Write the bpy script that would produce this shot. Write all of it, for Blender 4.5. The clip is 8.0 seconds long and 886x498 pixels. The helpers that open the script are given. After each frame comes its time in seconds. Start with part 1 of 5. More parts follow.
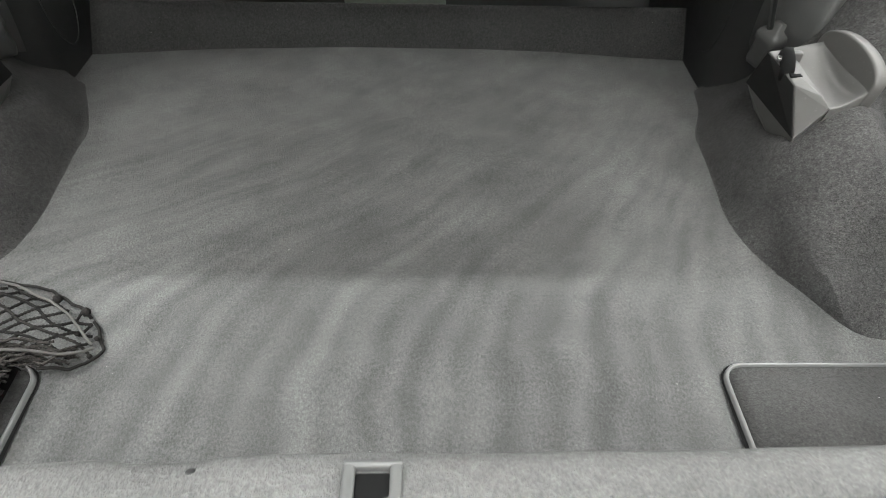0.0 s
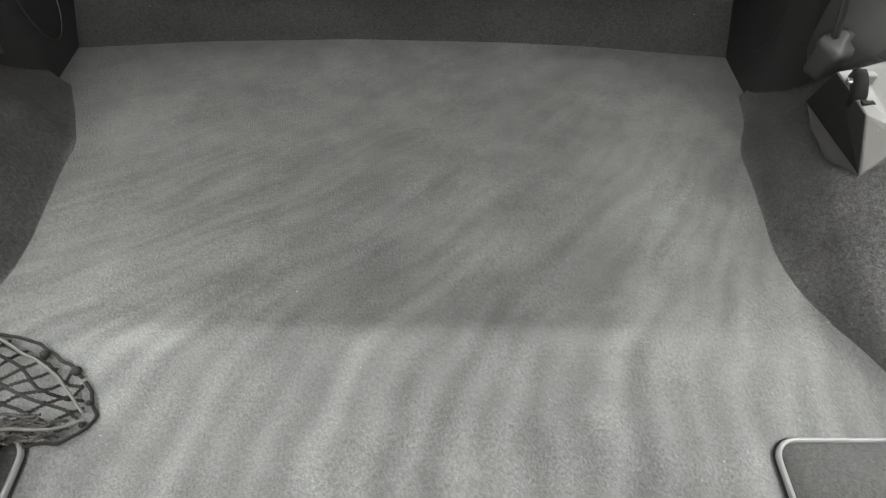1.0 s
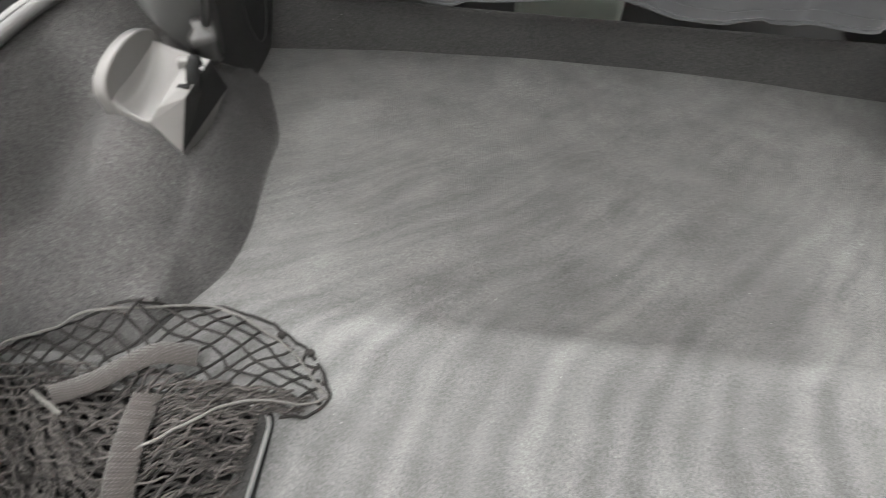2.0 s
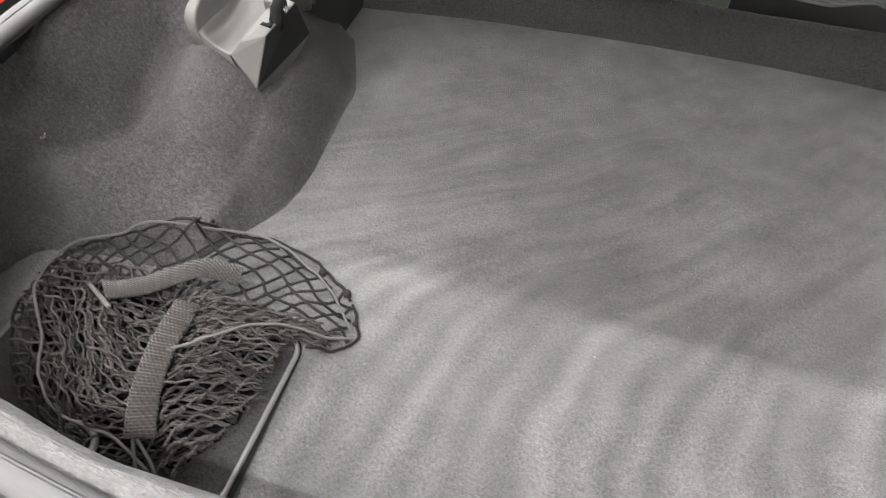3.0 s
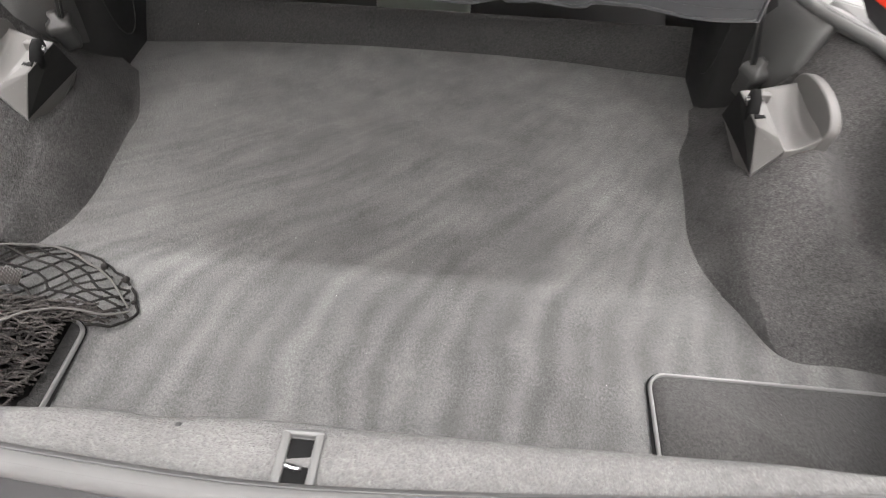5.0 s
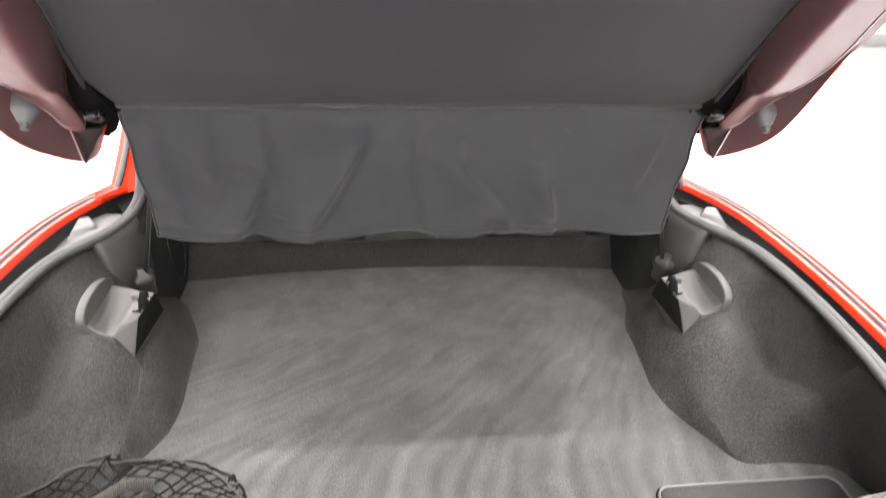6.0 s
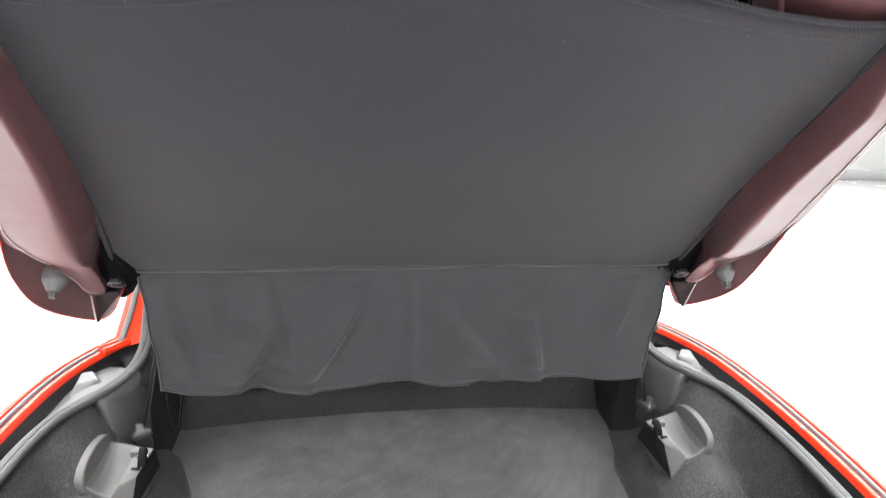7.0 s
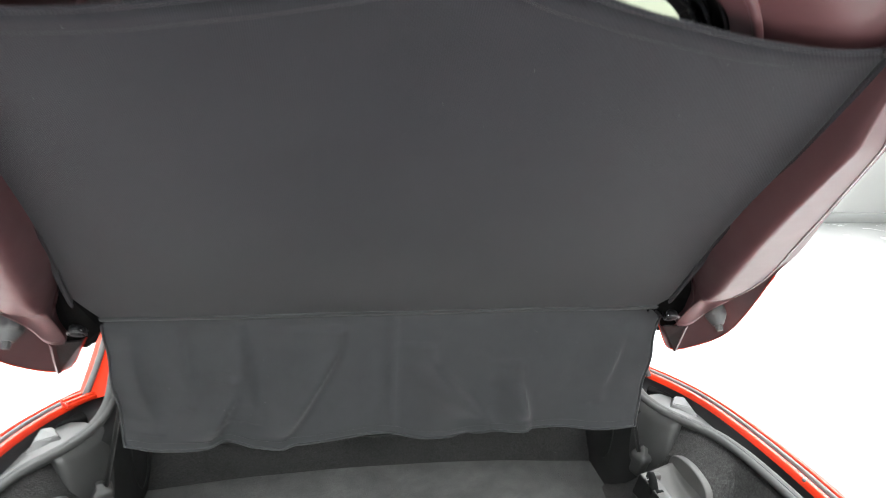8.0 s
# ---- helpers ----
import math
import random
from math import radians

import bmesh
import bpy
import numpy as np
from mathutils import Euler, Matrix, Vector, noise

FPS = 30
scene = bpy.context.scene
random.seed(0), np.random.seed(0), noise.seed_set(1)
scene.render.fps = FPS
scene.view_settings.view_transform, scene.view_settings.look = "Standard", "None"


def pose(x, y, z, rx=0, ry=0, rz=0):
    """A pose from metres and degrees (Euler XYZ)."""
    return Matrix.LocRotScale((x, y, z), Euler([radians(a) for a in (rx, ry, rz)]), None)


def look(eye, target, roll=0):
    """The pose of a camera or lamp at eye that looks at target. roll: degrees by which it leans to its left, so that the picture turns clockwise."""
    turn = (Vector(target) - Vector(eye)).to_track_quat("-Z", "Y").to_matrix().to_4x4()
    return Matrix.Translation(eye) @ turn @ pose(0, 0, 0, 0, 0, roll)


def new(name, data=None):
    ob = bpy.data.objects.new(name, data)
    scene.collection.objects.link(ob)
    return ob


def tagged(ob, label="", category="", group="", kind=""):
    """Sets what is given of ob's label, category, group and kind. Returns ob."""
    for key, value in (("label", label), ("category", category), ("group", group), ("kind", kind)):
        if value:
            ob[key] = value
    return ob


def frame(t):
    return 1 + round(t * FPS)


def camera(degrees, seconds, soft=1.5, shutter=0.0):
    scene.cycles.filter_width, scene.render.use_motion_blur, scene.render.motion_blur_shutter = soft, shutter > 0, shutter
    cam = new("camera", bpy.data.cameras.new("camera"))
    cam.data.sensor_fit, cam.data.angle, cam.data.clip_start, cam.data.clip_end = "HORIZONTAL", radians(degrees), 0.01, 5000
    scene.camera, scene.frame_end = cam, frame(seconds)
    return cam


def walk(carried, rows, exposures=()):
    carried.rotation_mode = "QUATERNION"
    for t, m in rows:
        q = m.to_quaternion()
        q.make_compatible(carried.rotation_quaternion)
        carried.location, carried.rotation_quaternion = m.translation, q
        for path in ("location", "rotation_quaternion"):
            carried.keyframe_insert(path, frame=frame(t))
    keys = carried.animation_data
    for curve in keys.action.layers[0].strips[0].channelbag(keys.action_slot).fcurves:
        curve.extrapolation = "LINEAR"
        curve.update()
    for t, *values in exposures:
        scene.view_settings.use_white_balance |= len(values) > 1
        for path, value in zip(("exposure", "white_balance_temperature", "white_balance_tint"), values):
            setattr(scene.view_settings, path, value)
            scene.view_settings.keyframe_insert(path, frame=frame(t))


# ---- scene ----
cam = camera(73.4, 8.0, soft=0.9, shutter=0.4)
PATH = [
    (0, (0.048, 0.121, 0.484), (0.106, 1.495, -0.968), 1.9),
    (0.5, (0.045, 0.18, 0.487), (0.098, 1.464, -1.045), 2.0),
    (1, (0.031, 0.234, 0.502), (0.074, 1.481, -1.06), 2.1),
    (1.5, (-0.041, 0.243, 0.528), (-0.022, 1.489, -1.036), 2.4),
    (2, (-0.136, 0.213, 0.543), (-0.231, 1.447, -1.028), 2.6),
    (2.2, (-0.148, 0.202, 0.543), (-0.326, 1.413, -1.04), 1.7),
    (3.3, (-0.051, 0.193, 0.505), (-0.424, 1.36, -1.071), 0.4),
    (3.5, (-0.018, 0.194, 0.504), (-0.381, 1.36, -1.068), 0.7),
    (3.8, (0.037, 0.193, 0.503), (-0.324, 1.36, -1.064), 0.6),
    (4.1, (0.095, 0.189, 0.503), (-0.257, 1.36, -1.076), 0.6),
    (4.2, (0.112, 0.186, 0.505), (-0.223, 1.36, -1.072), 0.8),
    (4.75, (0.130, 0.123, 0.560), (-0.042, 1.37, -0.990), 1.5),
    (5.3, (0.072, 0.039, 0.635), (0.077, 1.385, -0.844), 2.1),
    (5.5, (0.013, -0.019, 0.678), (0.082, 1.475, -0.649), 2.1),
    (5.8, (-0.049, -0.077, 0.731), (0.114, 1.545, -0.427), 2.5),
    (6, (-0.063, -0.098, 0.751), (0.142, 1.591, -0.3), 2.3),
    (6.5, (-0.092, -0.119, 0.787), (0.179, 1.676, -0.052), 2.6),
    (7, (-0.099, -0.137, 0.828), (0.189, 1.722, 0.149), 2.4),
    (7.5, (-0.097, -0.142, 0.84), (0.204, 1.76, 0.299), 2.2),
    (7.6, (-0.094, -0.144, 0.836), (0.206, 1.763, 0.313), 2.1),
    (7.8, (-0.08, -0.128, 0.844), (0.215, 1.774, 0.299), 1.9),
    (8, (-0.074, -0.107, 0.813), (0.24, 1.796, 0.283), 2.1),
]
EXPOSURES = [
    (0.0, -0.30, 6500, 10), (0.5, -0.06, 6500, 10), (1.0, 0.07, 6550, 10), (1.5, 0.20, 6600, 10), (2.2, 0.29, 6580, 15), (3.5, 0.15, 6650, 16),
    (5.5, 0.04, 6680, 18), (6.5, 0.1, 6500, 16), (7.5, -0.13, 6290, 12), (7.7, -0.17, 6290, 11), (8.0, -0.30, 6290, 10),
]
walk(cam, [(t, look(eye, target, roll)) for t, eye, target, roll in PATH], EXPOSURES)

# ---- world and lamps ----
world = bpy.data.worlds.new("world")
scene.world = world
world.use_nodes = True
world.node_tree.nodes["Background"].inputs[0].default_value = (0.9, 0.95, 1.0, 1)
world.node_tree.nodes["Background"].inputs[1].default_value = 0.05
GROUND, CEILING = -0.55, 3.95
# ceiling lights: x, y, length, width, watts
TUBES = [(0.0, -0.75, 2.0, 0.06, 262.0)]
# unseen fill panels, added to whiten the room and soften light in the boot
FILL_PANELS = [(-2.9, 1.0, 1.2, 4.0, 235.0), (2.9, 1.0, 1.2, 4.0, 235.0), (0.0, 4.0, 13.0, 1.8, 1400.0), (0.0, -1.85, 3.2, 1.5, 80.0), (0.0, -4.8, 6.0, 1.6, 350.0)]


def area_lamp(x, y, z, sx, sy, watts):
    data = bpy.data.lights.new("tube_or_fill_lamp", "AREA")
    data.shape, data.size, data.size_y, data.energy = "RECTANGLE", sx, sy, watts
    data.color = (0.96, 1.0, 0.99)
    ob = new("tube_or_fill_lamp", data)
    ob.matrix_world = pose(x, y, z)


for tx, ty, tl, wide, tw in TUBES + FILL_PANELS:
    area_lamp(tx, ty, CEILING - 0.085, tl, wide, tw)


# ---- materials ----
def ramp_mix(nt, fac, a, b):
    m = nt.nodes.new("ShaderNodeMix")
    m.data_type = "RGBA"
    nt.links.new(fac, m.inputs[0])
    m.inputs[6].default_value, m.inputs[7].default_value = (*a, 1), (*b, 1)
    return m.outputs[2]


def tex_noise(nt, vec, scale, detail=2.0, rough=0.5):
    n = nt.nodes.new("ShaderNodeTexNoise")
    n.inputs["Scale"].default_value, n.inputs["Detail"].default_value, n.inputs["Roughness"].default_value = scale, detail, rough
    nt.links.new(vec, n.inputs["Vector"])
    return n.outputs["Fac"]


def mathn(nt, op, a, b=0.0, c=0.0, clamp=False):
    n = nt.nodes.new("ShaderNodeMath")
    n.operation, n.use_clamp = op, clamp
    for i, v in enumerate((a, b, c)):
        if isinstance(v, (int, float)):
            n.inputs[i].default_value = v
        else:
            nt.links.new(v, n.inputs[i])
    return n.outputs[0]


def base_material(name, rough, metal=0.0, coat=0.0, sheen=0.0, spec=0.5):
    m = bpy.data.materials.new(name)
    m.use_nodes = True
    nt = m.node_tree
    b = nt.nodes["Principled BSDF"]
    b.inputs["Roughness"].default_value, b.inputs["Metallic"].default_value = rough, metal
    b.inputs["Coat Weight"].default_value, b.inputs["Coat Roughness"].default_value = coat, 0.08
    b.inputs["Sheen Weight"].default_value, b.inputs["Sheen Roughness"].default_value = sheen, 0.5
    b.inputs["Specular IOR Level"].default_value = spec
    co = nt.nodes.new("ShaderNodeTexCoord").outputs["Object"]
    return m, nt, b, co


def plain(name, colour, rough, metal=0.0, coat=0.0, vary=0.12, scale=9.0, grain=0.0, grain_scale=600.0, spec=0.5, dust=0.0, coat_rough=0.08):
    """Painted or moulded surfaces: a slow tone change, a fine grain in the relief, light dust."""
    m, nt, b, co = base_material(name, rough, metal, coat, spec=spec)
    b.inputs["Coat Roughness"].default_value = coat_rough
    f = tex_noise(nt, co, scale, 4.0, 0.6)
    lo, hi = [c * (1 - vary) for c in colour], [min(1.0, c * (1 + vary)) for c in colour]
    col = ramp_mix(nt, f, lo, hi)
    if dust:
        d = mathn(nt, "GREATER_THAN", tex_noise(nt, co, 260.0, 1.0), 0.74)
        mix = nt.nodes.new("ShaderNodeMix")
        mix.data_type = "RGBA"
        nt.links.new(mathn(nt, "MULTIPLY", d, dust), mix.inputs[0])
        nt.links.new(col, mix.inputs[6])
        mix.inputs[7].default_value = (0.45, 0.44, 0.42, 1)
        col = mix.outputs[2]
    nt.links.new(col, b.inputs["Base Color"])
    r = mathn(nt, "MULTIPLY_ADD", tex_noise(nt, co, scale * 5, 3.0), 0.16, rough - 0.08, clamp=True)
    nt.links.new(r, b.inputs["Roughness"])
    if grain:
        bump = nt.nodes.new("ShaderNodeBump")
        bump.inputs["Strength"].default_value, bump.inputs["Distance"].default_value = grain, 0.001
        nt.links.new(tex_noise(nt, co, grain_scale, 2.0), bump.inputs["Height"])
        nt.links.new(bump.outputs[0], b.inputs["Normal"])
    return m


def carpet(name, colour, stripes=False, pile=0.6, pile_scale=330.0, lint=True, patchy=0.3, contrast=1.0):
    """Cut-pile carpet: fibres, tufts, slow shading of the nap, and brushed stripes left by a vacuum head."""
    m, nt, b, co = base_material(name, 1.0, sheen=0.06, spec=0.12)
    ribbed = nt.nodes.new("ShaderNodeMapping")
    ribbed.inputs["Scale"].default_value = (1.15, 0.85, 1.0) if stripes else (1.0, 1.0, 1.0)
    nt.links.new(co, ribbed.inputs["Vector"])
    fibre = tex_noise(nt, ribbed.outputs[0], pile_scale * 2.6, 2.0, 0.7)
    tuft = tex_noise(nt, ribbed.outputs[0], pile_scale * 0.9, 3.0, 0.65)
    nap = tex_noise(nt, co, 14.0, 4.0, 0.6)
    blotch = tex_noise(nt, co, 4.5, 3.0, 0.55)
    v = mathn(nt, "MULTIPLY_ADD", fibre, 2.5, -0.25)
    v = mathn(nt, "MULTIPLY", v, mathn(nt, "MULTIPLY_ADD", tuft, 1.5, 0.25))
    v = mathn(nt, "MULTIPLY_ADD", v, contrast, 1.0 - contrast)
    v = mathn(nt, "MULTIPLY", v, mathn(nt, "MULTIPLY_ADD", nap, patchy * 1.4, 1.0 - patchy * 0.7))
    v = mathn(nt, "MULTIPLY", v, mathn(nt, "MULTIPLY_ADD", blotch, patchy * 1.5, 1.0 - patchy * 0.75))
    if stripes:
        s = nt.nodes.new("ShaderNodeSeparateXYZ")
        nt.links.new(co, s.inputs[0])
        x, y = s.outputs[0], s.outputs[1]
        # the strokes run straight near the rear and then bend over to the right
        off = mathn(nt, "SUBTRACT", y, 0.515)
        bend = mathn(nt, "MULTIPLY", mathn(nt, "ADD", off, mathn(nt, "SQRT", mathn(nt, "MULTIPLY_ADD", off, off, 0.004))), 0.95)
        lane = mathn(nt, "MULTIPLY", mathn(nt, "SUBTRACT", 0.605, x), mathn(nt, "EXPONENT", bend))
        lane = mathn(nt, "MULTIPLY_ADD", mathn(nt, "MULTIPLY", tex_noise(nt, co, 5.5, 2.5), mathn(nt, "MULTIPLY_ADD", bend, 0.22, 0.09)), 1.0, lane)

        def strokes(across, along, detail):
            cv = nt.nodes.new("ShaderNodeCombineXYZ")
            nt.links.new(mathn(nt, "MULTIPLY", lane, across), cv.inputs[0])
            nt.links.new(mathn(nt, "MULTIPLY", mathn(nt, "MAXIMUM", y, 0.50), along), cv.inputs[1])
            return mathn(nt, "SUBTRACT", tex_noise(nt, cv.outputs[0], 1.0, detail, 0.5), 0.5)

        rear_ = nt.nodes.new("ShaderNodeMapRange")
        rear_.inputs[1].default_value, rear_.inputs[2].default_value = 0.46, 0.60
        rear_.inputs[3].default_value, rear_.inputs[4].default_value = 0.12, 0.03
        nt.links.new(y, rear_.inputs[0])
        even = mathn(nt, "MULTIPLY", mathn(nt, "SINE", mathn(nt, "MULTIPLY", lane, 2 * math.pi / 0.042)), rear_.outputs[0])
        st = mathn(nt, "MULTIPLY_ADD", strokes(20.0, 9.0, 1.0), 0.72, even)
        st = mathn(nt, "MULTIPLY_ADD", strokes(40.0, 14.0, 2.0), 0.34, st)
        fade = nt.nodes.new("ShaderNodeMapRange")
        fade.interpolation_type = "SMOOTHSTEP"
        fade.inputs[1].default_value, fade.inputs[2].default_value = 0.64, 0.90
        fade.inputs[3].default_value, fade.inputs[4].default_value = 1.0, 0.34
        nt.links.new(y, fade.inputs[0])
        # short crossing dabs where the strokes end
        dab = mathn(nt, "MULTIPLY", mathn(nt, "SUBTRACT", tex_noise(nt, co, 24.0, 2.0, 0.5), 0.5), mathn(nt, "SUBTRACT", 1.15, fade.outputs[0]))
        st = mathn(nt, "MULTIPLY_ADD", st, fade.outputs[0], mathn(nt, "MULTIPLY_ADD", dab, 0.75, 1.0))
        v = mathn(nt, "MULTIPLY", v, st)
    sc = nt.nodes.new("ShaderNodeVectorMath")
    sc.operation = "SCALE"
    sc.inputs[0].default_value = colour
    nt.links.new(v, sc.inputs["Scale"])
    col = sc.outputs[0]
    if lint:
        d = mathn(nt, "GREATER_THAN", tex_noise(nt, co, 380.0, 0.0), 0.90)
        mix = nt.nodes.new("ShaderNodeMix")
        mix.data_type = "RGBA"
        nt.links.new(d, mix.inputs[0])
        nt.links.new(col, mix.inputs[6])
        mix.inputs[7].default_value = (0.32, 0.32, 0.31, 1)
        col = mix.outputs[2]
    nt.links.new(col, b.inputs["Base Color"])
    bump = nt.nodes.new("ShaderNodeBump")
    bump.inputs["Strength"].default_value, bump.inputs["Distance"].default_value = pile, 0.003
    h = mathn(nt, "ADD", mathn(nt, "MULTIPLY", tuft, 1.0), mathn(nt, "MULTIPLY", fibre, 0.5))
    nt.links.new(h, bump.inputs["Height"])
    nt.links.new(bump.outputs[0], b.inputs["Normal"])
    return m


def cloth(name, colour, period=0.0022, bump_strength=0.25, contrast=0.26):
    """Twill: fine diagonal ribs broken into stitches, with slow tone changes and a little lint."""
    m, nt, b, co = base_material(name, 0.85, sheen=0.15, spec=0.25)
    sp = nt.nodes.new("ShaderNodeSeparateXYZ")
    nt.links.new(co, sp.inputs[0])
    up = mathn(nt, "ADD", mathn(nt, "MULTIPLY", sp.outputs[1], -0.766), mathn(nt, "MULTIPLY", sp.outputs[2], 0.643))
    rate = 2 * math.pi / period * 0.72
    rib = mathn(nt, "SINE", mathn(nt, "MULTIPLY", mathn(nt, "ADD", sp.outputs[0], up), rate))
    stitch = mathn(nt, "SINE", mathn(nt, "MULTIPLY", mathn(nt, "SUBTRACT", sp.outputs[0], up), rate))
    weave = mathn(nt, "MULTIPLY_ADD", mathn(nt, "MULTIPLY", rib, mathn(nt, "MULTIPLY_ADD", stitch, 0.4, 0.6)), 0.5, 0.5)
    slow = tex_noise(nt, co, 5.0, 4.0, 0.6)
    fine = tex_noise(nt, co, 45.0, 3.0, 0.6)
    v = mathn(nt, "MULTIPLY", mathn(nt, "MULTIPLY_ADD", slow, 0.3, 0.85), mathn(nt, "MULTIPLY_ADD", fine, 0.2, 0.9))
    v = mathn(nt, "MULTIPLY", v, mathn(nt, "MULTIPLY_ADD", weave, contrast, 1.0 - contrast / 2))
    sc = nt.nodes.new("ShaderNodeVectorMath")
    sc.operation = "SCALE"
    sc.inputs[0].default_value = colour
    nt.links.new(v, sc.inputs["Scale"])
    d = mathn(nt, "GREATER_THAN", tex_noise(nt, co, 420.0, 0.0), 0.90)
    mix = nt.nodes.new("ShaderNodeMix")
    mix.data_type = "RGBA"
    nt.links.new(mathn(nt, "MULTIPLY", d, 0.3), mix.inputs[0])
    nt.links.new(sc.outputs[0], mix.inputs[6])
    mix.inputs[7].default_value = (0.35, 0.35, 0.34, 1)
    nt.links.new(mix.outputs[2], b.inputs["Base Color"])
    bump = nt.nodes.new("ShaderNodeBump")
    bump.inputs["Strength"].default_value, bump.inputs["Distance"].default_value = bump_strength, 0.0006
    nt.links.new(weave, bump.inputs["Height"])
    nt.links.new(bump.outputs[0], b.inputs["Normal"])
    return m


def tinted_glass(name, tint):
    m = bpy.data.materials.new(name)
    m.use_nodes = True
    nt = m.node_tree
    nt.nodes.remove(nt.nodes["Principled BSDF"])
    tr, gl, mx, fr = (nt.nodes.new(k) for k in ("ShaderNodeBsdfTransparent", "ShaderNodeBsdfGlossy", "ShaderNodeMixShader", "ShaderNodeFresnel"))
    tr.inputs[0].default_value = (*tint, 1)
    gl.inputs["Roughness"].default_value = 0.02
    nt.links.new(fr.outputs[0], mx.inputs[0])
    nt.links.new(tr.outputs[0], mx.inputs[1])
    nt.links.new(gl.outputs[0], mx.inputs[2])
    nt.links.new(mx.outputs[0], nt.nodes["Material Output"].inputs[0])
    return m


def glow(name, colour, strength):
    m = bpy.data.materials.new(name)
    m.use_nodes = True
    nt = m.node_tree
    b = nt.nodes["Principled BSDF"]
    b.inputs["Base Color"].default_value = (*colour, 1)
    b.inputs["Emission Color"].default_value = (*colour, 1)
    b.inputs["Emission Strength"].default_value = strength
    return m


M_FLOOR = carpet("floor_carpet", (0.094, 0.094, 0.0924), stripes=True, patchy=0.42, pile=0.75, pile_scale=400.0, contrast=0.82)
M_SIDE = carpet("liner_carpet", (0.051, 0.0498, 0.0490), pile=0.9, pile_scale=260.0, lint=False, patchy=0.75)
M_LIP = carpet("sill_carpet", (0.112, 0.111, 0.109), pile=0.9, pile_scale=210.0, lint=False, contrast=0.4)
M_BULK = carpet("bulkhead_carpet", (0.033, 0.0325, 0.032), pile=0.5)
M_COVER = carpet("cover_carpet", (0.044, 0.0432, 0.042), pile=0.5)
M_GREY = plain("light_grey_plastic", (0.086, 0.083, 0.080), 0.55, grain=0.15, dust=0.06, spec=0.35)
M_RIM = plain("pale_grey_trim", (0.15, 0.15, 0.147), 0.36)
M_GUN = plain("dark_metal", (0.12, 0.12, 0.123), 0.35, metal=1.0)
M_DARK = plain("dark_plastic", (0.013, 0.013, 0.013), 0.55, grain=0.3, dust=0.05)
M_PILLAR = plain("charcoal_plastic", (0.045, 0.045, 0.044), 0.5, grain=0.3)
M_PLATE = plain("soft_black_plastic", (0.011, 0.0108, 0.0105), 0.75, spec=0.15)
M_BLACK = plain("black_plastic", (0.012, 0.012, 0.013), 0.4)
M_RUBBER = plain("grey_rubber", (0.085, 0.085, 0.084), 0.5, grain=0.1)
M_BUFFER = plain("buffer_rubber", (0.12, 0.12, 0.12), 0.5, grain=0.1)
M_WEATHER = plain("weather_seal_rubber", (0.078, 0.078, 0.077), 0.78, grain=0.1, spec=0.25)
M_SEAL = plain("black_rubber", (0.03, 0.03, 0.03), 0.55)
M_STRIP = plain("drip_strip_rubber", (0.105, 0.105, 0.102), 0.6)
M_RED = plain("orange_red_paint", (0.52, 0.026, 0.006), 0.36, coat=0.3, coat_rough=0.12, vary=0.04, spec=0.3)
M_LID = plain("maroon_lid_paint", (0.092, 0.037, 0.040), 0.5, coat=0.30, coat_rough=0.30, vary=0.05, spec=0.5)
M_SEAM = plain("seam_highlight", (0.55, 0.50, 0.50), 0.4)
M_MATTE = plain("matte_black_plastic", (0.006, 0.006, 0.006), 0.85, spec=0.12)
M_FRIT = plain("black_glass_frame", (0.005, 0.005, 0.0055), 0.28, spec=0.4)
M_SHADE = cloth("shade_fabric", (0.0128, 0.0118, 0.0154), period=0.0026, bump_strength=0.45, contrast=0.5)
M_THREAD = plain("grey_thread", (0.035, 0.034, 0.036), 0.8)
M_FLAP = cloth("flap_fabric", (0.0505, 0.0520, 0.0550), period=0.0016, bump_strength=0.05, contrast=0.06)
M_CORD = plain("net_cord", (0.009, 0.0085, 0.008), 0.85, grain=0.9, grain_scale=700.0, spec=0.2)
M_GAP_SHADE = plain("cord_gap_shade", (0.004, 0.0038, 0.0036), 0.95, spec=0.1)
M_STRAND = plain("bunched_cord", (0.02, 0.019, 0.018), 0.85, grain=0.8, grain_scale=700.0, spec=0.2)
M_ELASTIC = plain("elastic_cord", (0.060, 0.057, 0.053), 0.75, grain=0.5, grain_scale=500.0)
M_WEB = cloth("webbing", (0.024, 0.0205, 0.0185), period=0.0026, bump_strength=0.9, contrast=1.0)
M_METAL = plain("bright_metal", (0.75, 0.75, 0.76), 0.25, metal=1.0)
M_GLASS = tinted_glass("green_tinted_glass", (0.215, 0.23, 0.178))
M_SEAT = plain("black_leather", (0.03, 0.03, 0.03), 0.5, grain=0.4, grain_scale=250.0)
M_CONSOLE = plain("pale_console", (0.16, 0.18, 0.155), 0.5)
M_WALL = plain("white_wall_paint", (0.88, 0.88, 0.86), 0.6, vary=0.02, scale=1.5)
M_ROOMFLOOR = plain("pale_resin_floor", (0.72, 0.72, 0.71), 0.25, vary=0.03, scale=1.0)
M_DOORFRAME = plain("grey_door_frame", (0.45, 0.46, 0.45), 0.5)
M_SIGN = plain("sign_face", (0.8, 0.8, 0.78), 0.5)
M_SIGNRED = plain("sign_red", (0.6, 0.02, 0.02), 0.5)
M_COVE = plain("grey_cove_base", (0.20, 0.20, 0.195), 0.6)
M_TUBE_FILL = glow("lit_tube_and_fill", (1.0, 0.985, 0.96), 6.0)


